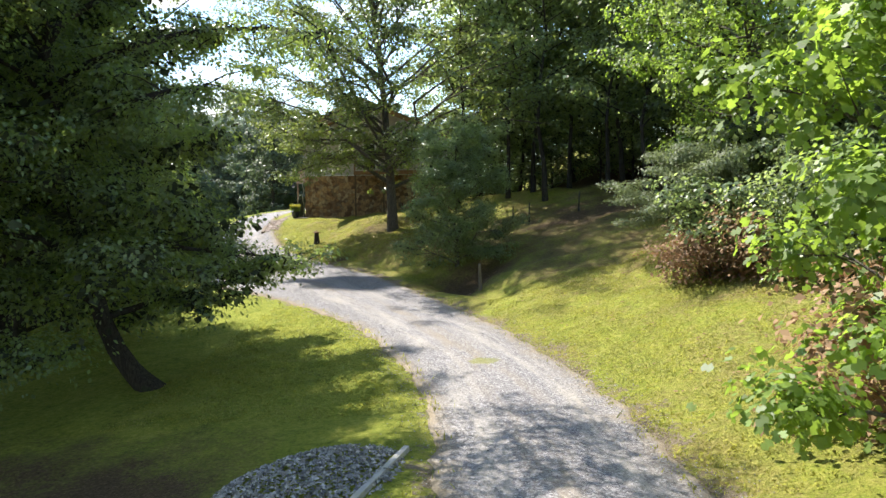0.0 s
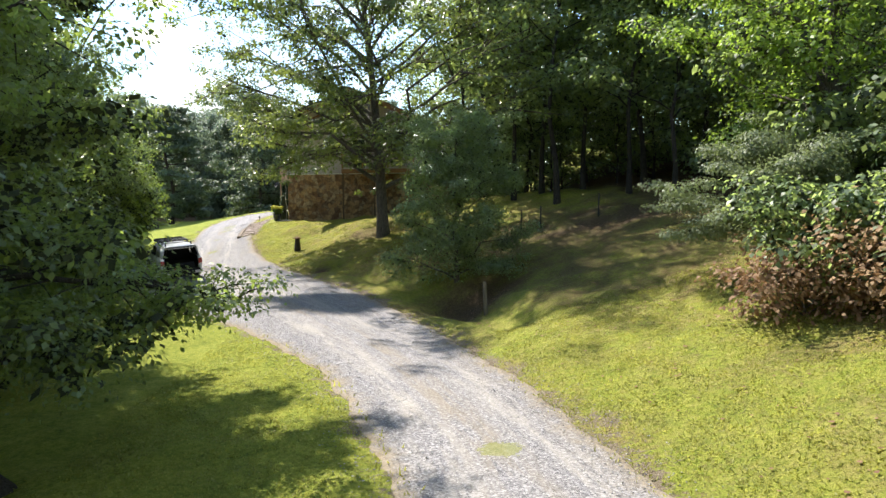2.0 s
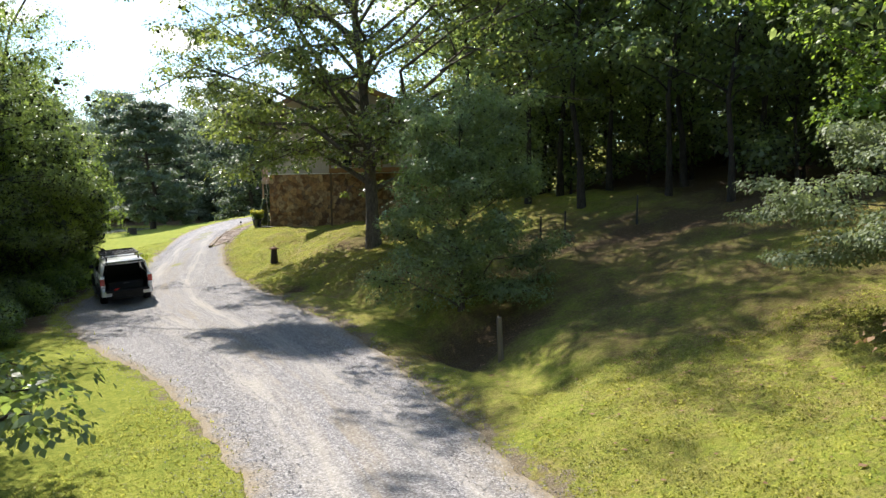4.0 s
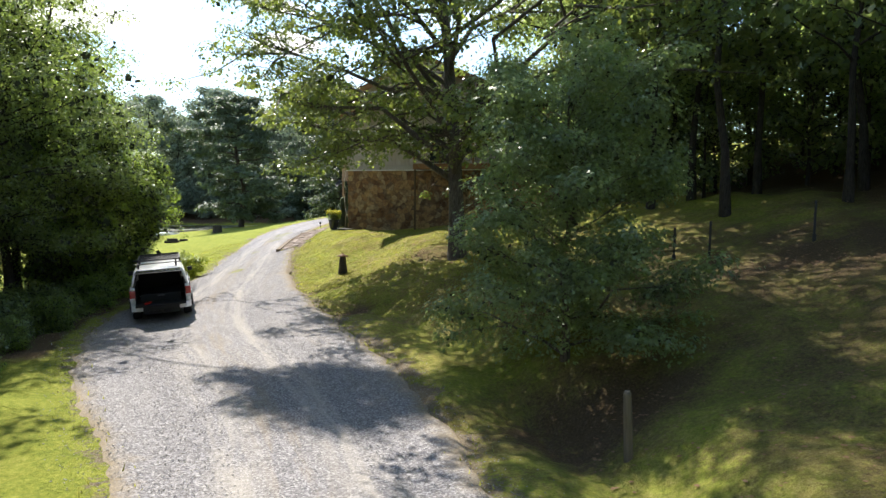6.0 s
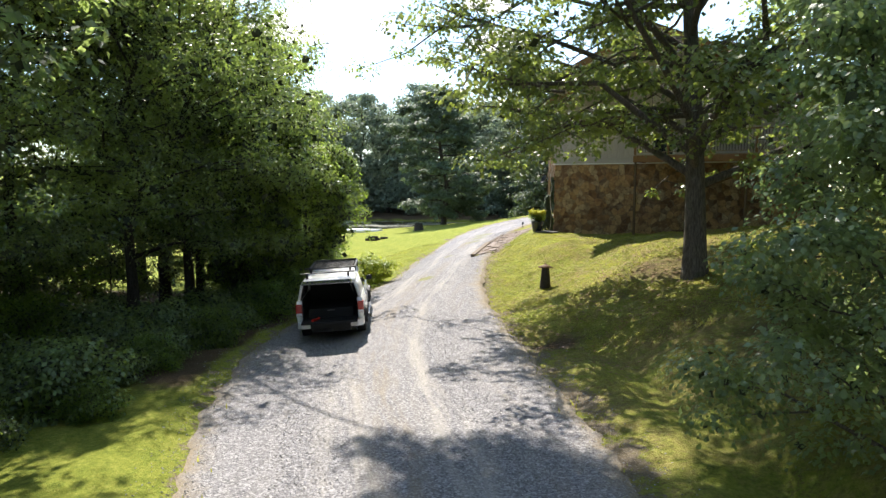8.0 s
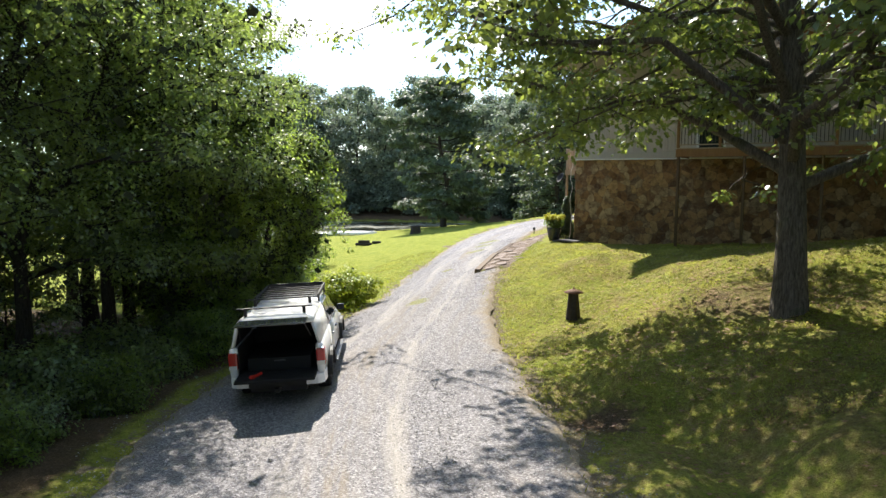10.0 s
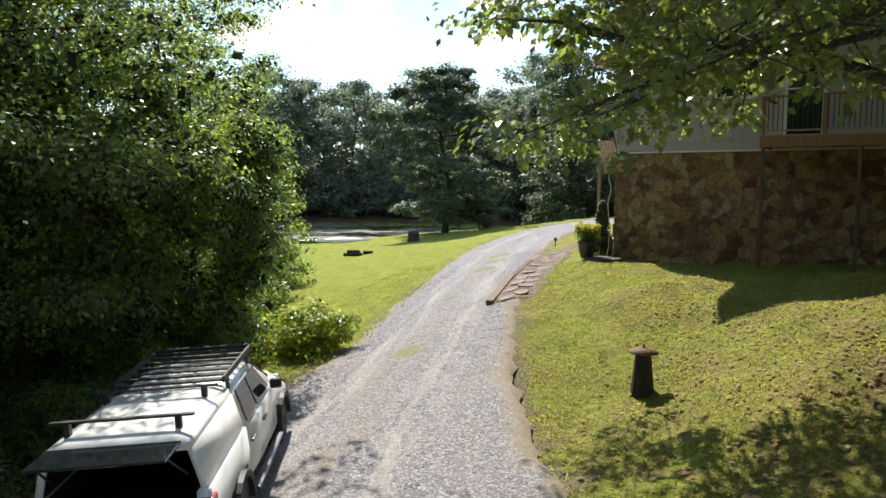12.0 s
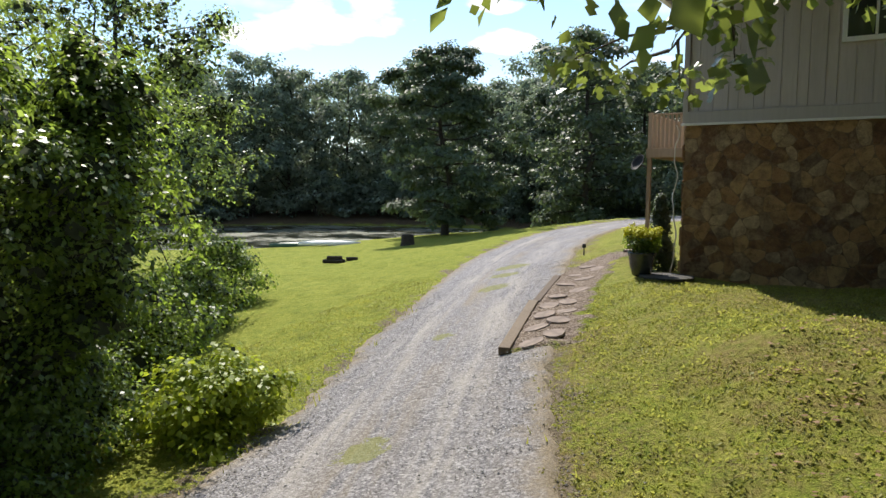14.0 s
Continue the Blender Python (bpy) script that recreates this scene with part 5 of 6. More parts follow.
# ---- pickup truck ----
PAINT = plain("white_car_paint", (0.80, 0.80, 0.79), 0.22, vary=0.03, bump=0.0, spec=0.6)
BLACK = plain("black_plastic", (0.02, 0.02, 0.021), 0.55, vary=0.3)
RUBBER = plain("tyre_rubber", (0.018, 0.018, 0.018), 0.85, vary=0.3, scale=20)
ALLOY = plain("dark_alloy", (0.12, 0.12, 0.125), 0.35, metal=0.9)
LINER = plain("dark_bed_liner", (0.015, 0.015, 0.016), 0.8, scale=30, bump=0.4)
REDLENS = plain("red_lens", (0.35, 0.02, 0.015), 0.15, vary=0.15, spec=0.7)
CLEARLENS = plain("clear_lens", (0.6, 0.58, 0.56), 0.12, spec=0.8)
g = Nodes("car_glass")
CARGLASS = g.done((0.012, 0.016, 0.018), 0.04, spec=0.9)
TRUCK = pose(-12.12, 38.9, -0.13, 1.0, -3.5, 29)
truck = empty("pickup_truck", TRUCK, "white lifted pickup truck with open canopy hatch and black roof racks", "truck")


def ring(y, half, z0, z1, corner=0.08, top_half=None):
    """A rounded section of the body at y."""
    t = half if top_half is None else top_half
    c = corner
    return [(-half + c, y, z0), (half - c, y, z0), (half, y, z0 + c), (half, y, (z0 + z1) / 2), (t, y, z1 - c), (t - c, y, z1),
            (-t + c, y, z1), (-t, y, z1 - c), (-half, y, (z0 + z1) / 2), (-half, y, z0 + c)]


# bed: floor, two sides, headboard, open at the back
bm = bmesh.new()
for s in (-1, 1):
    loft(bm, [[(s * 0.78, y, 0.62), (s * 0.9, y, 0.66), (s * 0.93, y, 0.95), (s * 0.9, y, 1.27), (s * 0.8, y, 1.3), (s * 0.76, y, 1.26)] for y in (0.0, 0.1, 0.8, 1.3, 1.86)])
box(bm, -0.8, 1.80, 0.66, 0.8, 1.86, 1.3)
part("bed", bm, PAINT, truck, "white pickup bed sides", True)
slab("bed_floor", -0.79, 0.02, 0.66, 0.79, 1.8, 0.74, LINER, truck, "dark lined bed floor")
slab("drawer_box", -0.62, 0.25, 0.742, 0.62, 1.75, 1.0, LINER, truck, "dark storage drawers in the bed")
slab("pull", -0.1, 0.235, 0.93, 0.12, 0.249, 0.955, ALLOY, truck, "bright drawer handle")
gate = slab("tailgate", -0.76, -0.5, 0.70, 0.76, -0.005, 0.765, LINER, truck, "lowered tailgate with dark inner face", 0.015)
bm = bmesh.new()
rod(bm, (-0.42, -0.3, 0.785), (-0.3, -0.12, 0.80), 0.03)
rod(bm, (-0.42, -0.3, 0.785), (-0.46, -0.36, 0.785), 0.045)
part("strap", bm, plain("red_webbing", (0.55, 0.03, 0.02), 0.7), truck, "bright red strap")
# cab
bm = bmesh.new()
loft(bm, [ring(1.86, 0.92, 0.55, 1.28, 0.08), ring(2.6, 0.93, 0.5, 1.28, 0.08), ring(3.7, 0.93, 0.5, 1.28, 0.08), ring(4.0, 0.92, 0.5, 1.24, 0.08),
          ring(4.6, 0.91, 0.62, 1.2, 0.1, 0.8), ring(5.15, 0.9, 0.62, 1.12, 0.12, 0.72), ring(5.38, 0.82, 0.66, 1.0, 0.12, 0.6)])
part("body", bm, PAINT, truck, "white cab and bonnet", True)
bm = bmesh.new()
loft(bm, [[(-h, y, z0), (h, y, z0), (t, y, z1 - 0.06), (t - 0.1, y, z1), (-t + 0.1, y, z1), (-t, y, z1 - 0.06)]
          for y, h, t, z0, z1 in ((1.9, 0.86, 0.68, 1.26, 1.76), (2.1, 0.88, 0.7, 1.26, 1.83), (2.9, 0.88, 0.7, 1.26, 1.84), (3.35, 0.88, 0.67, 1.26, 1.80), (3.55, 0.88, 0.66, 1.25, 1.72), (4.2, 0.86, 0.8, 1.2, 1.32))])
cab = part("cab_roof", bm, PAINT, truck, "white crew cab roof", True)
# glass, a little proud of the cab
for s in (-1, 1):
    for y0, y1, ya, yb in ((2.02, 2.62, 2.12, 2.66), (2.72, 3.62, 2.74, 3.28)):
        bm = bmesh.new()
        prism(bm, [(s * 0.873, y0, 1.30), (s * 0.873, y1, 1.30), (s * 0.727, yb, 1.70), (s * 0.727, ya, 1.70)], 0.018, (s, 0, 0.3))
        part("window", bm, CARGLASS, truck, "tinted side window")
    bm = bmesh.new()
    prism(bm, [(s * 0.82, 0.32, 1.36), (s * 0.82, 1.66, 1.36), (s * 0.735, 1.58, 1.70), (s * 0.735, 0.42, 1.70)], 0.03, (s, 0, 0.3))
    part("window", bm, CARGLASS, truck, "tinted canopy side window")
    bm = bmesh.new()
    box(bm, s * 0.93 - 0.02, 2.0, 1.02, s * 0.93 + 0.035, 2.2, 1.06, 0.015)
    part("handle", bm, ALLOY, truck, "chrome door handle")
    bm = bmesh.new()
    box(bm, s * 0.93 - 0.02, 2.82, 1.02, s * 0.93 + 0.035, 3.02, 1.06, 0.015)
    part("handle", bm, ALLOY, truck, "chrome door handle")
    bm = bmesh.new()
    box(bm, s * 1.02 - 0.09, 3.5, 1.27, s * 1.02 + 0.09, 3.6, 1.42, 0.04)
    part("mirror", bm, BLACK, truck, "black wing mirror")
    for ya in (1.22, 4.45):
        bm = bmesh.new()
        loft(bm, [[(s * 0.93, ya + r * math.cos(a), 0.42 + r * math.sin(a)) for r in (0.43, 0.52)] + [(s * 1.0, ya + r * math.cos(a), 0.42 + r * math.sin(a)) for r in (0.51, 0.43)]
                  for a in np.linspace(0.05, math.pi - 0.05, 12)])
        part("wheel_flare", bm, BLACK, truck, "black wheel-arch flare")
        bm = bmesh.new()
        box(bm, s * 0.9 - 0.06, ya - 0.44, 0.5, s * 0.9 + 0.034, ya + 0.44, 0.86)
        part("wheel_well", bm, BLACK, truck)
        wheel = empty("wheel", Matrix.Translation((s * 0.8, ya, 0.40)), "", "")
        wheel.parent = truck
        bm = bmesh.new()
        lathe(bm, [(0.24, -0.125), (0.36, -0.13), (0.4, -0.1), (0.405, 0), (0.4, 0.1), (0.36, 0.13), (0.24, 0.125)], 28)
        bmesh.ops.transform(bm, matrix=pose(0, 0, 0, 0, 90, 0), verts=bm.verts)
        part("tyre", bm, RUBBER, wheel, "black chunky tyre")
        bm = bmesh.new()
        lathe(bm, [(0.05, -0.1), (0.245, -0.128), (0.245, 0.128), (0.05, 0.1)], 20)
        bmesh.ops.transform(bm, matrix=pose(0, 0, 0, 0, 90, 0), verts=bm.verts)
        part("rim", bm, ALLOY, wheel, "dark alloy rim")
    bm = bmesh.new()
    box(bm, s * 0.98 - 0.07, 1.85, 0.42, s * 0.98 + 0.05, 3.85, 0.47, 0.02)
    part("side_step", bm, ALLOY, truck, "side step bar")
    lamp = bmesh.new()
    box(lamp, s * 0.85 - 0.085, -0.035, 0.86, s * 0.85 + 0.09, 0.16, 1.2, 0.03)
    tl = part("tail_light", lamp, REDLENS, truck, "red tail light")
    lamp = bmesh.new()
    box(lamp, s * 0.85 - 0.075, -0.045, 0.87, s * 0.85 + 0.08, -0.03, 0.95, 0.005)
    part("reversing_lens", lamp, CLEARLENS, tl, "clear reversing lens")
    bm = bmesh.new()
    loft(bm, [[(s * x, y, 0.52), (s * x, y + 0.14, 0.52), (s * x, y + 0.14, 0.72), (s * x, y, 0.7)] for x, y in ((0.55, -0.13), (0.78, -0.12), (0.9, -0.04), (0.93, 0.2))])
    part("bumper_corner", bm, PAINT, truck, "white bumper corner")
    bm = bmesh.new()
    box(bm, s * 0.62 - 0.14, 5.28, 0.86, s * 0.62 + 0.14, 5.4, 1.0, 0.03)
    part("headlight", bm, CLEARLENS, truck, "clear headlight")
slab("bumper", -0.56, -0.14, 0.5, 0.56, 0.0, 0.68, BLACK, truck, "black rear bumper step", 0.02)
slab("chassis", -0.55, 0.0, 0.38, 0.55, 5.2, 0.6, BLACK, truck, "dark underbody", 0.02)
slab("tow_hitch", -0.05, -0.24, 0.42, 0.05, 0.0, 0.5, RAIL, truck, "tow hitch")
# windscreen
bm = bmesh.new()
prism(bm, [(-0.8, 4.14, 1.30), (0.8, 4.14, 1.30), (0.62, 3.6, 1.70), (-0.62, 3.6, 1.70)], 0.02, (0, 0.6, 0.8))
part("windscreen", bm, CARGLASS, truck)
# canopy over the bed: two sides, roof, open back with raised hatch
bm = bmesh.new()
for s in (-1, 1):
    loft(bm, [[(s * 0.87, y, 1.3), (s * 0.81, y, 1.3), (s * 0.70, y, 1.72), (s * 0.76, y, 1.74)] for y in (0.02, 0.9, 1.84)])
loft(bm, [[(-0.76, y, 1.72), (0.76, y, 1.72), (0.72, y, 1.80), (0.55, y, z), (-0.55, y, z), (-0.72, y, 1.80)] for y, z in ((0.0, 1.83), (0.3, 1.865), (1.2, 1.88), (1.84, 1.85))])
part("canopy", bm, PAINT, truck, "white canopy over the bed", True)
bm = bmesh.new()
box(bm, -0.7, 1.77, 1.3, 0.7, 1.79, 1.72)
box(bm, -0.755, 1.775, 0.745, 0.755, 1.795, 1.3)
for s in (-1, 1):
    prism(bm, [(s * 0.798, 0.06, 1.3), (s * 0.798, 1.77, 1.3), (s * 0.69, 1.77, 1.715), (s * 0.69, 0.06, 1.715)], 0.008, (-s, 0, 0))
    box(bm, s * 0.75 - 0.008, 0.06, 0.75, s * 0.75 + 0.008, 1.77, 1.29)
box(bm, -0.68, 0.06, 1.705, 0.68, 1.77, 1.715)
part("canopy_lining", bm, LINER, truck, "dark canopy lining")
hatch = slab("hatch", -0.68, -0.52, 1.80, 0.66, 0.0, 1.83, CARGLASS, truck, "raised dark glass canopy hatch", 0.01)
for s in (-1, 1):
    bm = bmesh.new()
    rod(bm, (s * 0.68, 0.04, 1.45), (s * 0.62, -0.4, 1.8), 0.012)
    part("gas_strut", bm, RAIL, truck)
# two load bars on the canopy, slatted tray over the cab
for y in (0.32, 1.38):
    bm = bmesh.new()
    box(bm, -0.78, y - 0.03, 1.985, 0.72, y + 0.03, 2.015, 0.01)
    bar = part("load_bar", bm, RAIL, truck, "black load bar")
    for x in (-0.6, 0.55):
        bm = bmesh.new()
        box(bm, x - 0.03, y - 0.035, 1.83, x + 0.03, y + 0.035, 1.986)
        part("foot", bm, RAIL, bar)
rack = empty("roof_rack", Matrix.Identity(4), "black slatted roof tray", "")
rack.parent = truck
for s in (-1, 1):
    slab("side_rail", s * 0.68 - 0.02, 1.8, 1.90, s * 0.68 + 0.02, 3.5, 1.98, RAIL, rack)
    for y in (2.0, 3.25):
        slab("bracket", s * 0.68 - 0.02, y - 0.04, 1.76, s * 0.68 + 0.02, y + 0.04, 1.90, RAIL, rack)
for i in range(7):
    y = 1.83 + i * 0.27
    slab("slat", -0.66, y - 0.028, 1.915, 0.66, y + 0.028, 1.945, RAIL, rack, bevel=0.005)
slab("wind_deflector", -0.66, 3.47, 1.86, 0.66, 3.5, 2.0, RAIL, rack)

# ---- things on the lawn and along the drive ----
IRON = plain("rusty_iron", (0.19, 0.10, 0.06), 0.75, vary=0.4, scale=18, bump=0.4)
SOOT = plain("dark_cast_iron", (0.035, 0.028, 0.024), 0.7, vary=0.4, scale=16, bump=0.4)
bx, by = -8.15, 46.2
bollard = empty("path_light", pose(bx, by, ground_z(bx, by) - 0.03), "dark tapered garden light with rusty conical cap on the lawn", "garden light")
bm = bmesh.new()
lathe(bm, [(0.21, 0), (0.2, 0.05), (0.135, 0.66), (0.13, 0.72)], 8)
part("body", bm, SOOT, bollard)
bm = bmesh.new()
lathe(bm, [(0.255, 0.715), (0.26, 0.73), (0.09, 0.80), (0.03, 0.82), (0.025, 0.86), (0.004, 0.87)], 20)
part("cap", bm, IRON, bollard, "rusty conical cap", True)

POSTWOOD = board_material("grey_post_wood", (0.08, 0.066, 0.052), (0.19, 0.165, 0.14))
px, py = 1.5, 28.0
post = empty("fence_post", pose(px, py, ground_z(px, py) - 0.2, 3, -4, 20), "weathered grey wooden post leaning on the bank", "post")
bm = bmesh.new()
lathe(bm, [(0.075, 0), (0.07, 0.5), (0.066, 1.0), (0.06, 1.24), (0.04, 1.28)], 9)
part("shaft", bm, POSTWOOD, post)
for x, y, h in ((4.45, 36.6, 1.05), (7.0, 36.6, 1.0), (11.2, 39.0, 1.2), (3.7, 37.4, 0.9)):
    tp = empty("steel_post", pose(x, y, ground_z(x, y) - 0.2, 0, 1, 10), "thin dark steel fence post on the wooded bank", "post", "fence posts")
    bm = bmesh.new()
    box(bm, -0.03, -0.008, 0, 0.03, 0.008, h + 0.2)
    box(bm, -0.008, 0.008, 0, 0.008, 0.045, h + 0.2)
    part("shaft", bm, RAIL, tp)
    bm = bmesh.new()
    box(bm, -0.05, -0.02, 0.18, 0.05, -0.009, 0.35)
    part("anchor_plate", bm, RAIL, tp)

# timber edging, stepping stones and chipping bed beside the drive
TIMBER = board_material("old_timber", (0.12, 0.088, 0.06), (0.26, 0.2, 0.14))
TIMBER_DARK = board_material("dark_timber", (0.07, 0.05, 0.035), (0.16, 0.115, 0.08))
g = Nodes("brown_chippings")
bits = g.add("ShaderNodeTexVoronoi", Scale=30.0, Vector=g.coords())
chip = g.ramp(g.add("ShaderNodeSeparateColor", Color=bits.outputs["Color"]).outputs[0], (0.0, (0.09, 0.065, 0.05)), (0.5, (0.18, 0.14, 0.11)), (1.0, (0.33, 0.27, 0.22)))
rag = g.math("ADD", g.attr("edge"), g.math("MULTIPLY", g.math("SUBTRACT", g.noise(2.2, 7, 0.75), 0.5), 1.5))
chip = g.mix(g.ramp(rag, (0.2, (1, 1, 1)), (0.4, (0, 0, 0))), chip, g.ramp(g.noise(26.0, 4, 0.7), (0.3, (0.08, 0.11, 0.015)), (0.6, (0.2, 0.22, 0.035))))
CHIPS = g.done(chip, 0.95, g.bump(bits.outputs["Distance"], 0.9, 0.03), spec=0.1)
FLAG = plain("pinkish_flagstone", (0.23, 0.18, 0.15), 0.85, vary=0.35, scale=5, bump=0.3)


def beside(y, off):
    """A place off metres to the right of the drive's right edge, at the station nearest to y."""
    k = int(np.argmin(np.abs(DRIVE[:, 1] - y)))
    x0, y0, _, hw, _ = DRIVE[k]
    return x0 + AHEAD[k, 1] * (hw + off), y0 - AHEAD[k, 0] * (hw + off)


EDGE0, EDGE1, EDGE2 = Vector((-12.92, 51.25, 0)), Vector((-13.49, 54.6, 0)), Vector((-13.86, 57.7, 0))


def timber(a, b, mat, label, w=0.1, h=0.16):
    d = b - a
    za, zb = ground_z(a.x, a.y), ground_z(b.x, b.y)
    m = Matrix.Translation((a.x, a.y, za - 0.06)) @ Vector((d.x, d.y, zb - za)).to_track_quat("Y", "Z").to_matrix().to_4x4()
    ob = new("edging_timber", None)
    ob.matrix_basis = m
    tagged(ob, label, "timber", "edging timbers")
    bm = bmesh.new()
    box(bm, -w, 0, 0, w, d.length, h, 0.015)
    part("beam", bm, mat, ob)
    return ob


timber(EDGE0, EDGE1, TIMBER, "sun-bleached brown edging timber along the drive")
timber(EDGE1 + Vector((0.05, 0.02, 0)), EDGE2, TIMBER_DARK, "dark old edging timber along the drive", 0.08, 0.13)
timber(Vector((-1.25, 8.0, 0)), Vector((-0.55, 10.1, 0)), plain("pale_beam", (0.42, 0.40, 0.36), 0.8), "pale grey beam lying beside the gravel", 0.045, 0.13)

V, F = [], []
LINE = [EDGE0 + Vector((0.1, -0.1, 0)), EDGE0.lerp(EDGE1, 0.5), EDGE1, EDGE2, Vector((-13.9, 60.5, 0)), Vector((-13.2, 63.5, 0))]
n_l, n_w = 60, 9
for i in range(n_l):
    f = i / (n_l - 1) * (len(LINE) - 1)
    q = LINE[min(int(f), len(LINE) - 2)].lerp(LINE[min(int(f), len(LINE) - 2) + 1], f - min(int(f), len(LINE) - 2))
    wdt = 1.35 + 0.3 * noise.noise(Vector((i * 0.4, 0, 5)))
    for j in range(n_w):
        x = q.x + wdt * j / (n_w - 1) + 0.02
        y = q.y + 0.25 * wdt * j / (n_w - 1)
        V.append((x, y, ground_z(x, y) + 0.03 - 0.11 * (j == n_w - 1 or i in (0, n_l - 1))))
for i in range(n_l - 1):
    for j in range(n_w - 1):
        F.append((i * n_w + j, i * n_w + j + 1, (i + 1) * n_w + j + 1, (i + 1) * n_w + j))
me = mesh_from("path_bed", V, F, CHIPS, True)
attribute(me, "edge", [min(1.0, 2.2 * (1 - (i % n_w) / (n_w - 1)), 0.3 + 4 * (i // n_w) / n_l, 3 * (n_l - i // n_w) / n_l) for i in range(n_l * n_w)])
bed = tagged(new("path_bed", me), "brown chipping bed of the garden path", "path", kind="structure")
rng = np.random.default_rng(9)
for i in range(15):
    f = (i + 0.6) / 15 * 3.6
    q = LINE[min(int(f), 4)].lerp(LINE[min(int(f), 4) + 1], f - min(int(f), 4))
    x, y = q.x + 0.38 + 0.38 * (i % 2) + rng.normal() * 0.05, q.y + 0.15
    sx_, sy_ = (ground_z(x + 0.2, y) - ground_z(x - 0.2, y)) / 0.4, (ground_z(x, y + 0.2) - ground_z(x, y - 0.2)) / 0.4
    tilt = Vector((-sx_, -sy_, 1)).to_track_quat("Z", "Y").to_matrix().to_4x4()
    st = empty("stepping_stone", Matrix.Translation((x, y, ground_z(x, y) + 0.018)) @ tilt @ pose(0, 0, 0, rng.normal() * 1.5, rng.normal() * 1.5, rng.uniform(0, 360)), "flat pinkish-brown stepping stone in the path", "stepping stone", "stepping stones")
    bm = bmesh.new()
    k = 9
    prism(bm, [((0.18 + 0.05 * rng.random()) * math.cos(2 * math.pi * a / k) * 1.25, (0.18 + 0.05 * rng.random()) * math.sin(2 * math.pi * a / k), 0) for a in range(k)], 0.03, (0, 0, 1), 0.06)
    part("slab", bm, FLAG, st)
for i, (dx, dz) in enumerate(((0, 0), (0.05, 0.13))):
    sx, sy = -12.5 + dx, 62.0 + i * 0.35
    sb = empty("garden_step", pose(sx, sy, ground_z(sx, sy) + dz, 0, 0, 8), "pale flat garden step by the house", "step", "garden steps")
    bm = bmesh.new()
    box(bm, -0.55, -0.18, -0.1, 0.55, 0.18, 0.1, 0.015)
    part("slab", bm, FLAG, sb)
# small dark stake light at the path
sx, sy = -14.5, 63.0
stake = empty("stake_light", pose(sx, sy, ground_z(sx, sy)), "small dark stake light beside the path", "garden light")
bm = bmesh.new()
rod(bm, (0, 0, -0.05), (0, 0, 0.28), 0.02)
part("stem", bm, RAIL, stake)
bm = bmesh.new()
lathe(bm, [(0.06, 0.26), (0.07, 0.3), (0.055, 0.38), (0.02, 0.4)], 10)
part("head", bm, BLACK, stake)

# planter with yellow flowers, round slab, conical shrub
px, py = -11.55, 56.25
pz = ground_z(px, py)
GLAZE = plain("dark_glazed_pot", (0.03, 0.035, 0.04), 0.25, vary=0.4, scale=5, spec=0.6)
planter = empty("planter", pose(px, py, pz), "dark glazed pot of yellow flowers by the house corner", "planter")
bm = bmesh.new()
lathe(bm, [(0.17, 0), (0.2, 0.03), (0.26, 0.25), (0.285, 0.45), (0.31, 0.5), (0.31, 0.54), (0.27, 0.54), (0.25, 0.48)], 24)
part("pot", bm, GLAZE, planter, smooth=True)
rngp = np.random.default_rng(12)
sp_ = [(rngp.normal() * 0.15, rngp.normal() * 0.15, 0.55 + 0.35 * rngp.random(), 1.0) for _ in range(40)]
ob = new("foliage", leaves("foliage", sp_, LEAF_VINE, rngp, 0.07, 40, 0.13, 0.9, 0.0))
ob.parent = planter
FLOWER = leaf_material("yellow_petal", (0.42, 0.42, 0.02), (0.66, 0.62, 0.04), (0.7, 0.7, 0.05), 0.6, 0.3)
sp_ = [(0.36 * math.sqrt(rngp.random()) * math.cos(a), 0.36 * math.sqrt(rngp.random()) * math.sin(a), 0.96 + rngp.normal() * 0.05, 1.0) for a in rngp.uniform(0, 6.28, 70)]
ob = new("flowering_plant", leaves("flowering_plant", sp_, FLOWER, rngp, 0.06, 24, 0.09, 0.8, -0.4))
ob.parent = tagged(planter)
tagged(ob, "dense yellow blossoms")
bm = bmesh.new()
lathe(bm, [(0.55, 0), (0.58, 0.03), (0.58, 0.06), (0.5, 0.07)], 22)
rs = empty("round_slab", pose(px + 0.55, py - 0.1, ground_z(px + 0.55, py - 0.1) - 0.01), "dark round slab at the house corner", "slab")
part("disc", bm, plain("dark_slate", (0.07, 0.065, 0.06), 0.7), rs)
cx, cy = -11.35, 57.4
shrub2 = empty("conical_shrub", pose(cx, cy, ground_z(cx, cy)), "narrow conical evergreen shrub against the house", "shrub")
sp_ = [(0.30 * (1 - h / 1.75) * math.cos(a), 0.30 * (1 - h / 1.75) * math.sin(a), 0.05 + h, 0.6 + 0.5 * (1 - h / 1.75)) for h, a in zip(rngp.uniform(0, 1.7, 170), rngp.uniform(0, 6.28, 170))]
ob = new("crown", leaves("crown", sp_, LEAF_PINE, rngp, 0.06, 60, 0.14, 1.0, -0.5))
ob.parent = shrub2
bm = bmesh.new()
rod(bm, (0, 0, -0.1), (0, 0, 1.3), 0.03, 6, 0.01)
part("trunk", bm, BARK_DARK, shrub2)


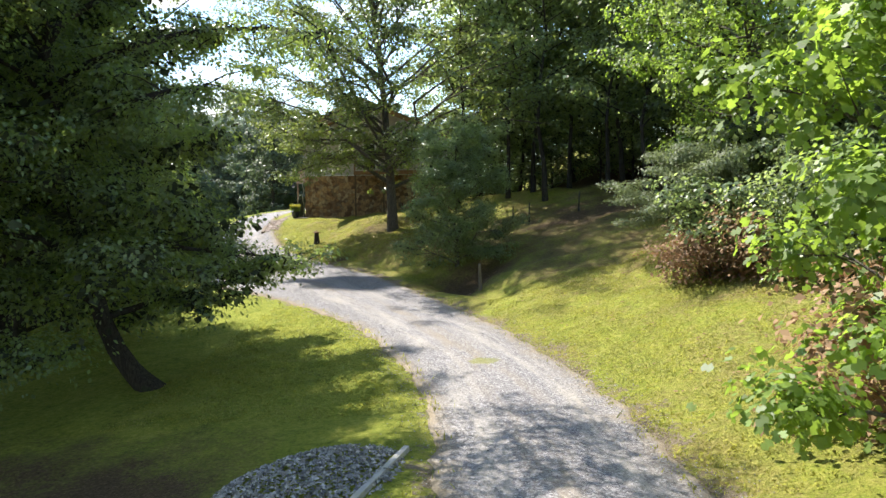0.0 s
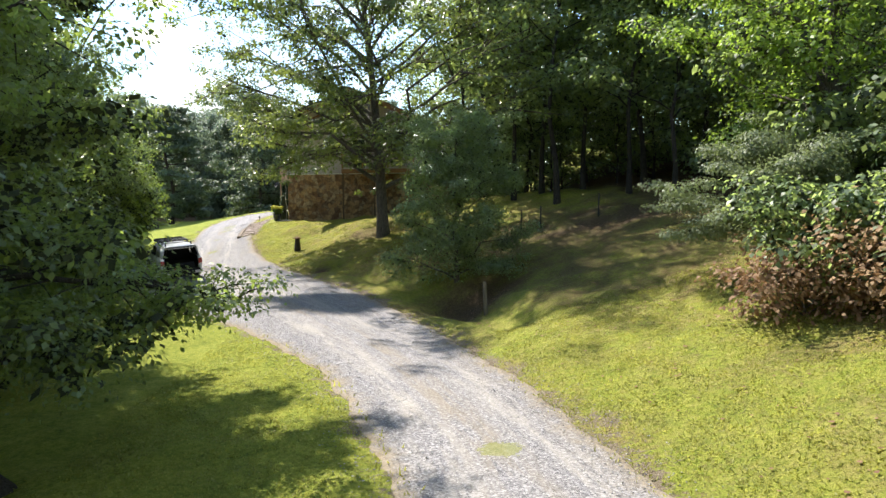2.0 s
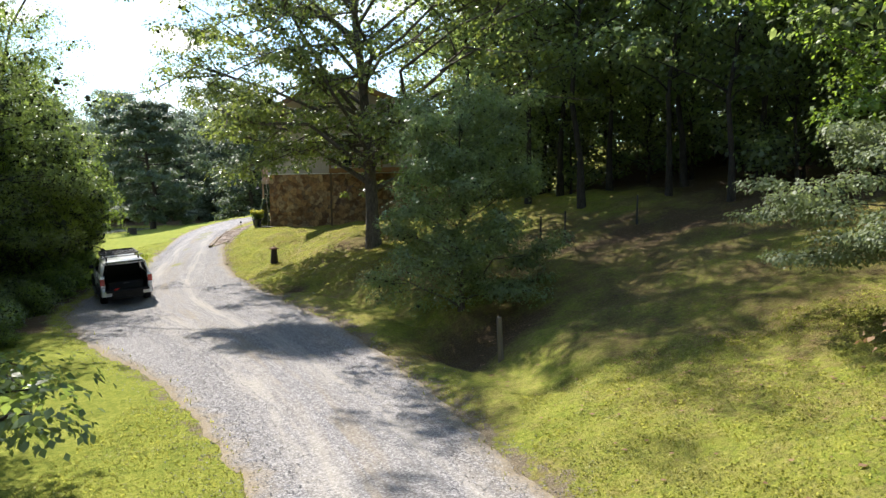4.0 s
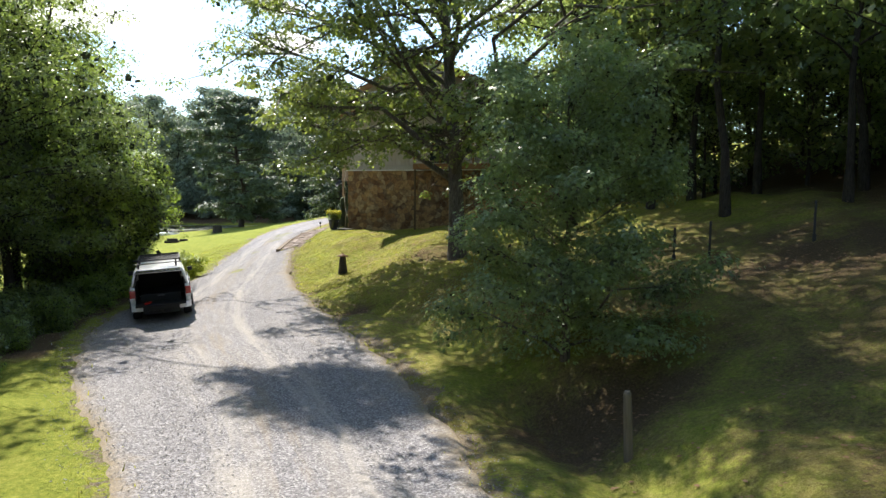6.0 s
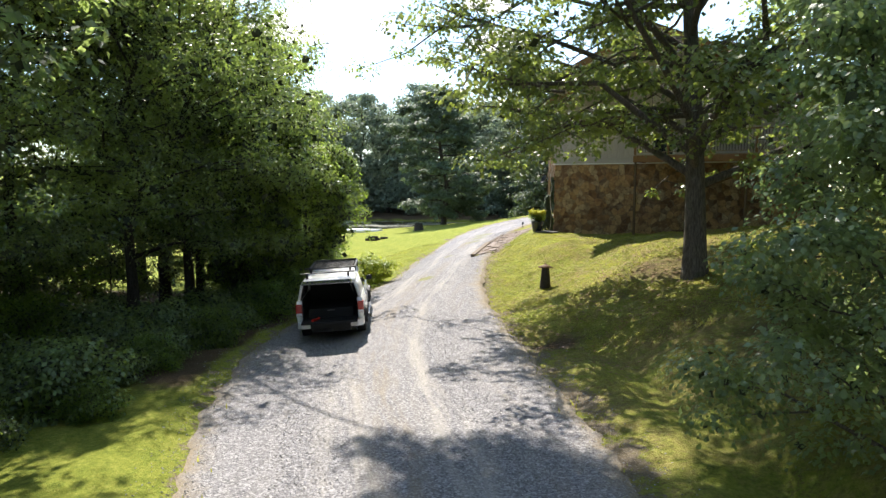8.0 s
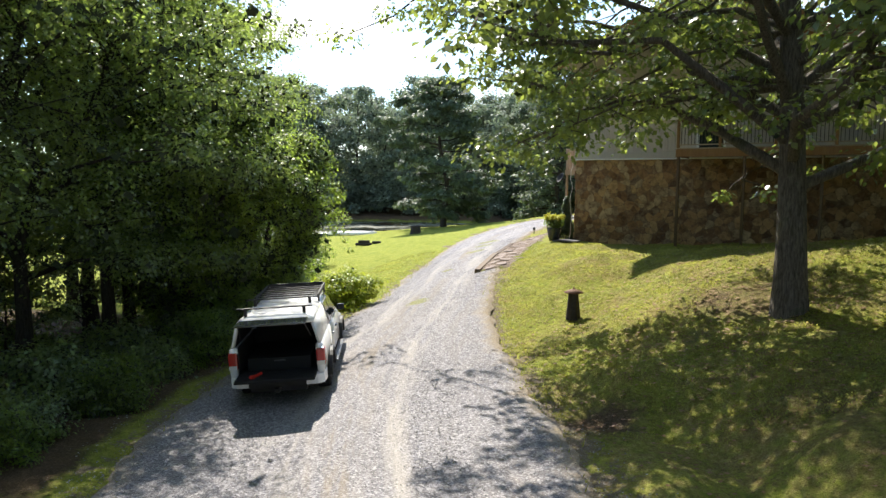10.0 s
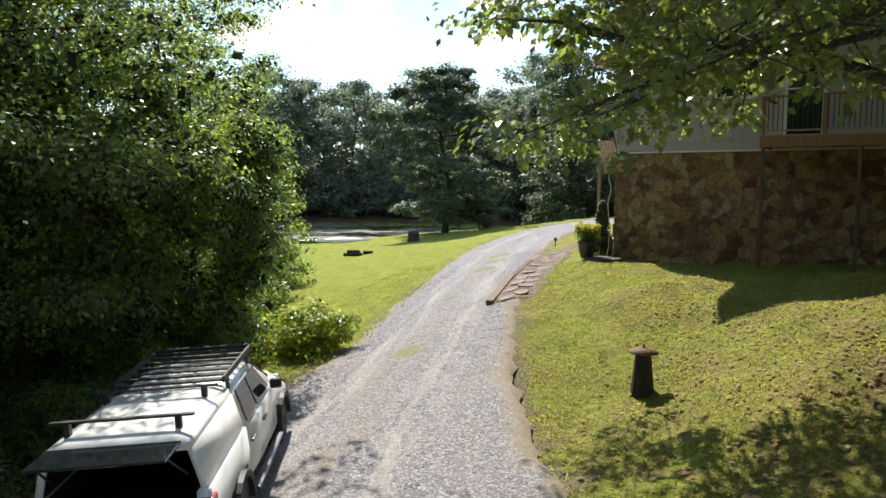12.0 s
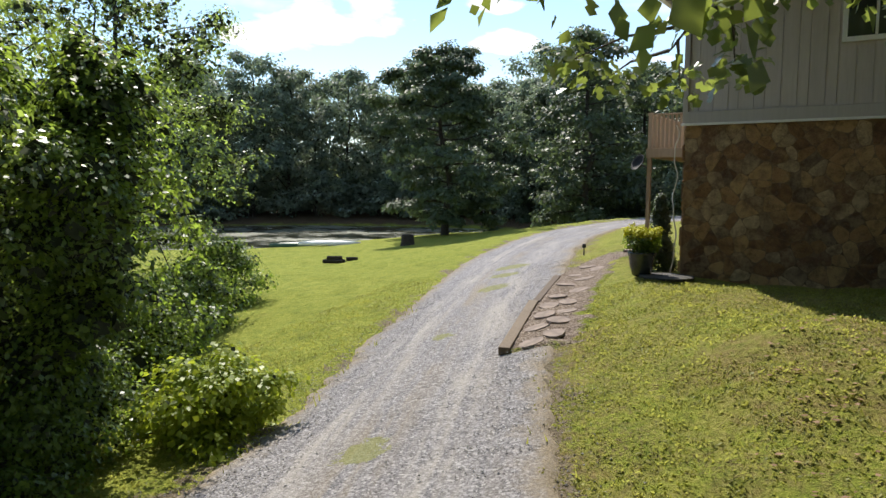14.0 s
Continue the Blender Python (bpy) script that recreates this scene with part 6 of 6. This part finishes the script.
# by the pond: two upturned boats, logs, a stump
def boat(name, x, y, turn, length, wide, mat, label):
    ob = empty(name, pose(x, y, max(ground_z(x, y), WATER_Z) + 0.02, 0, 0, turn), label, "boat", "boats on the bank")
    bm = bmesh.new()
    secs = []
    for t in np.linspace(-1, 1, 11):
        w = wide * (1 - abs(t) ** 2.4) + 0.02
        h = 0.34 * (1 - 0.35 * t * t)
        secs.append([(t * length / 2, w * math.cos(a), h * math.sin(a) ** 0.8 + 0.0) for a in np.linspace(0, math.pi, 9)])
    loft(bm, secs)
    part("hull", bm, mat, ob, smooth=True)
    bm = bmesh.new()
    box(bm, -length / 2 * 0.92, -0.02, 0.3, length / 2 * 0.92, 0.02, 0.36, 0.01)
    part("keel", bm, mat, ob)
    return ob


boat("upturned_canoe", -36.9, 81.6, 33, 4.3, 0.42, plain("white_hull", (0.72, 0.72, 0.70), 0.4), "white canoe lying upturned on the grass by the pond")
boat("upturned_canoe", -39.3, 81.4, 30, 4.2, 0.4, plain("green_hull", (0.04, 0.09, 0.05), 0.4), "dark green canoe lying upturned by the pond")
for i, (dx, dy, dz, L) in enumerate(((0, 0, 0.1, 1.0), (0.1, 0.22, 0.1, 0.9), (0.05, 0.11, 0.27, 0.8), (0.6, 0.9, 0.09, 0.6))):
    lx, ly = -29.3 + dx, 70.6 + dy
    lg = empty("cut_log", pose(lx, ly, ground_z(lx, ly) + dz, 0, 90, 20 + 6 * i), "dark cut log lying on the lawn", "log", "cut logs")
    bm = bmesh.new()
    lathe(bm, [(0.09, -L / 2), (0.11, -L / 2 + 0.05), (0.10, L / 2 - 0.05), (0.085, L / 2)], 10)
    part("wood", bm, BARK_DARK, lg)
sx, sy = -29.2, 78.6
stump = empty("tree_stump", pose(sx, sy, ground_z(sx, sy)), "dark round stump on the lawn near the pine", "stump")
bm = bmesh.new()
lathe(bm, [(0.5, -0.1), (0.42, 0.1), (0.38, 0.6), (0.33, 0.66)], 14)
part("wood", bm, BARK_DARK, stump)


# ---- loose ground cover ----
def on_ground(n, x0, x1, y0, y1, rng, keep):
    x, y = rng.uniform(x0, x1, n), rng.uniform(y0, y1, n)
    k, side = drive_at(x, y)
    m = keep(x, y, np.abs(side) - DRIVE[k, 3], side)
    x, y = x[m], y[m]
    return np.stack([x, y, np.maximum(surface(x, y), height(x, y) * (np.abs(side[m]) < DRIVE[k[m], 3]) - 99.0 * (np.abs(side[m]) >= DRIVE[k[m], 3]))], 1)


def blades(name, P, rng, tall, wide, mat, label):
    n = len(P)
    a = rng.uniform(0, 2 * math.pi, n)
    d = np.stack([np.cos(a), np.sin(a), np.zeros(n)], 1)
    h = tall * (0.5 + rng.random(n))[:, None]
    tip = P + np.array((0, 0, 1.0)) * h + rng.normal(size=(n, 3)) * (0.5 * h)
    v = np.stack([P - d * wide - (0, 0, 0.02), P + d * wide - (0, 0, 0.02), tip], 1)
    ob = new(name, quads_mesh(name, v.reshape(-1, 3), n, 3, mat))
    return tagged(ob, label, "grass", kind="stuff")


GRASS = leaf_material("grass_blade", (0.09, 0.11, 0.026), (0.34, 0.33, 0.085), (0.5, 0.5, 0.095), 0.62, 0.6)
rng = np.random.default_rng(77)
def sprigs(name, P, rng, size, mat, label):
    """Small turf leaves: each a folded leaf that stands a little way out of the ground at its own slant."""
    n = len(P)
    ax, nm = rng.normal(size=(n, 3)), rng.normal(size=(n, 3)) * 0.6
    ax[:, 2] = np.abs(ax[:, 2]) * 0.7 + 0.15
    ax /= np.linalg.norm(ax, axis=1)[:, None]
    nm[:, 2] += 0.8
    sd = np.cross(nm, ax)
    sd /= np.linalg.norm(sd, axis=1)[:, None] + 1e-6
    s_ = (size * (0.5 + rng.random(n)))[:, None]
    v = np.stack([P - s_ * 0.3 * ax, P + s_ * (0.4 * ax + 0.3 * sd), P + s_ * ax, P + s_ * (0.45 * ax - 0.3 * sd)], 1)
    return tagged(new(name, quads_mesh(name, v.reshape(-1, 3), n, 4, mat)), label, "grass", kind="stuff")


def lawn(x, y, e, s):
    worn = np.array([noise.noise(Vector((a * 1.1, b * 1.1, 21.0))) + 0.6 * noise.noise(Vector((a * 4.0, b * 4.0, 23.0))) for a, b in zip(x, y)])
    return (e > -0.2 + 1.0 * rng.random(len(x)) ** 1.3) & (woods(x, y) < 0.5) & (rng.random(len(x)) < 0.75 + 1.1 * worn) & ~((x > -12.4) & (y > 55.8)) & ~((y > 50.9) & (s > 0) & (x < -11.75 - 0.16 * (y - 51.25)))


P = np.concatenate([on_ground(210000, -13, -0.5, 39, 57, rng, lambda x, y, e, s: (s > 0) & lawn(x, y, e, s)),
                    on_ground(100000, 1.5, 9, 8, 25, rng, lambda x, y, e, s: (s > 0) & lawn(x, y, e, s)),
                    on_ground(50000, -6, 0.5, 12, 25, rng, lambda x, y, e, s: (s < 0) & lawn(x, y, e, s)),
                    on_ground(60000, -21, -13, 46, 62, rng, lambda x, y, e, s: (s < 0) & (e < 6) & lawn(x, y, e, s))])
P = P + rng.normal(size=P.shape) * (0.0, 0.0, 0.012)
sprigs("grass", P, rng, 0.036, GRASS, "tufty mown grass and clover on the lawns")
P = on_ground(30000, -20, 11, 7, 62, rng, lambda x, y, e, s: (e > -0.45 + 0.5 * rng.random(len(x))) & (e < 0.6) & (woods(x, y) < 0.5) & ~((y > 49) & (s > 0)))
blades("verge_grass", P, rng, 0.06, 0.018, GRASS, "longer ragged grass along the edges of the drive")


def stones(name, P, rng, size, mat, label):
    """Small irregular stones: a squashed tetrahedron-like pebble each."""
    n = len(P)
    base = np.array([(1, 0, -0.2), (-0.5, 0.87, -0.2), (-0.5, -0.87, -0.2), (0.1, 0.05, 0.4)])
    s = (size * (0.5 + rng.random(n)))[:, None, None]
    a = rng.uniform(0, 2 * math.pi, n)
    rot = np.stack([np.stack([np.cos(a), -np.sin(a)], 1), np.stack([np.sin(a), np.cos(a)], 1)], 1)
    v = np.repeat(base[None], n, 0) * (0.7 + 0.6 * rng.random((n, 4, 3)))
    v[:, :, :2] = np.einsum("nij,nkj->nki", rot, v[:, :, :2])
    v = P[:, None] + v * s
    tri = v[:, [0, 1, 3, 1, 2, 3, 2, 0, 3]].reshape(-1, 3)
    ob = new(name, quads_mesh(name, tri, n * 3, 3, mat))
    return tagged(ob, label, "gravel", kind="stuff")


PEBBLE = Nodes("pebble")
_isl = PEBBLE.add("ShaderNodeNewGeometry").outputs["Random Per Island"]
PEBBLE = PEBBLE.done(PEBBLE.ramp(_isl, (0.0, (0.12, 0.115, 0.11)), (0.5, (0.25, 0.242, 0.238)), (1.0, (0.48, 0.468, 0.452))), 0.85, spec=0.25)
P = on_ground(170000, -18, 4, 7, 62, rng, lambda x, y, e, s: (e < 1.0 * rng.random(len(x)) ** 2) & (rng.random(len(x)) < 0.55 + 0.45 * (np.abs(np.abs(s) - 0.85) > 0.35)))
P[:, 2] += 0.012
stones("gravel", P, rng, 0.015, PEBBLE, "loose grey crushed stone on the drive")

# heap of broken stone by the pale beam
n = 2600
a, r = rng.uniform(0, 2 * math.pi, n), np.sqrt(rng.random(n))
P = np.stack([-1.8 + 1.15 * r * np.cos(a) + 0.4 * r * np.sin(a), 9.2 + 1.3 * r * np.sin(a), np.zeros(n)], 1)
P[:, 2] = height(P[:, 0], P[:, 1]) + 0.28 * (1 - r ** 2) * rng.random(n)
stones("rubble", P, rng, 0.036, PEBBLE, "heap of broken grey stone beside the drive")


# fallen leaves: on the slope by the oak, on the bank, under the woods
def fallen(P, label, size=0.07):
    n = len(P)
    P = P + np.array((0, 0, 0.035))
    v = rng.normal(size=(n, 4, 3)) * 0.12
    v[:, :, 2] *= 0.35
    v += np.array([(-0.5, 0, 0), (0, -0.4, 0), (0.5, 0, 0.1), (0, 0.4, 0.05)])
    v = P[:, None] + v * size * (0.6 + 0.8 * rng.random(n))[:, None, None]
    ob = new("fallen_leaves", quads_mesh("fallen_leaves", v.reshape(-1, 3), n, 4, LEAF_BROWN))
    tagged(ob, label, "leaf litter", kind="stuff")


P = on_ground(26000, -9, 3, 37, 52, rng, lambda x, y, e, s: (s > 0) & (e > 0.3) & (rng.random(len(x)) < 0.35 * np.exp(-((x + 4) ** 2 / 14 + (y - 45) ** 2 / 18)) + 0.06))
fallen(P, "dry brown leaves scattered on the sloping lawn")
P = on_ground(20000, 1, 22, 12, 46, rng, lambda x, y, e, s: (s > 0) & (e > 1.0) & (rng.random(len(x)) < 0.12 + 0.5 * woods(x, y)))
fallen(P, "dry brown leaves on the wooded bank", 0.065)


# ---- fieldstones of the base wall: irregular pieces, each cut off half way to its neighbours ----
def cells(x0, x1, z0, z1, dx, dz, rng):
    nx, nz = max(1, round((x1 - x0) / dx)), max(1, round((z1 - z0) / dz))
    pts = {}
    for i in range(-1, nx + 1):
        for j in range(-1, nz + 1):
            pts[i, j] = (x0 + (i + 0.5 + 0.5 * (j % 2) - 0.25 + rng.uniform(-0.55, 0.55)) * (x1 - x0) / nx, z0 + (j + 0.5 + rng.uniform(-0.55, 0.55)) * (z1 - z0) / nz)
    for i in range(nx):
        for j in range(nz):
            cx, cz = pts[i, j]
            poly = [(x0, z0), (x1, z0), (x1, z1), (x0, z1)]
            for di in range(-2, 3):
                for dj in range(-2, 3):
                    q = pts.get((i + di, j + dj))
                    if q is None or (di == 0 and dj == 0):
                        continue
                    mx, mz, nx_, nz_ = (cx + q[0]) / 2, (cz + q[1]) / 2, q[0] - cx, q[1] - cz
                    out = []
                    for a, b in zip(poly, poly[1:] + poly[:1]):
                        da, db = (a[0] - mx) * nx_ + (a[1] - mz) * nz_, (b[0] - mx) * nx_ + (b[1] - mz) * nz_
                        if da <= 0:
                            out.append(a)
                        if da * db < 0:
                            t = da / (da - db)
                            out.append((a[0] + (b[0] - a[0]) * t, a[1] + (b[1] - a[1]) * t))
                    poly = out
            if len(poly) > 2:
                yield cx, cz, poly


def rounded(poly):
    return [(a[0] + (b[0] - a[0]) * t, a[1] + (b[1] - a[1]) * t) for a, b in zip(poly, poly[1:] + poly[:1]) for t in (0.2, 0.8)]


rng = np.random.default_rng(3)
rest = bmesh.new()
count = 0
for cx, cz, poly in cells(0.0, W, -0.3, STONE_TOP - 0.03, 0.32, 0.27, rng):
    gap = 0.975
    pts = [(cx + (a - cx) * gap, 0.021, cz + (b - cz) * gap) for a, b in rounded(poly)][::-1]
    deep = rng.uniform(0.006, 0.026)
    if count < 290 and cz > -0.1 and cx < 10.4:
        bm = bmesh.new()
        prism(bm, pts, deep, (0, -1, 0), 0.08)
        bmesh.ops.recalc_face_normals(bm, faces=bm.faces)
        part("stone", bm, STONE, base_wall)
        count += 1
    else:
        prism(rest, pts, deep, (0, -1, 0), 0.08)
bmesh.ops.recalc_face_normals(rest, faces=rest.faces)
for cx, cz, poly in cells(0.0, D, -0.3, STONE_TOP - 0.03, 0.42, 0.32, rng):
    prism(rest, [(0.021, cx + (a - cx) * 0.93, cz + (b - cz) * 0.93) for a, b in poly], rng.uniform(0.03, 0.07), (-1, 0, 0), 0.13)
bmesh.ops.recalc_face_normals(rest, faces=rest.faces)
tagged(part("stonework", rest, STONE, base_wall), kind="stuff")

# siding planks of the gable wall, cut to the roof's slope
x = 0.08
i = 0
while x < W - 0.1:
    w = (0.2, 0.3, 0.3, 0.2, 0.3)[i % 5]
    x1 = min(x + w - 0.018, W - 0.08)
    bm = bmesh.new()
    zb = STONE_TOP + 0.265
    prism(bm, [(x, 0.048, zb), (x1, 0.048, zb), (x1, 0.048, roof_z(x1) - 0.03), *([(W / 2, 0.048, RIDGE - 0.03)] if x < W / 2 < x1 else []), (x, 0.048, roof_z(x) - 0.03)], 0.022, (0, -1, 0), 0.0)
    bmesh.ops.recalc_face_normals(bm, faces=bm.faces)
    part("plank", bm, SIDING, upper_wall)
    x += w
    i += 1
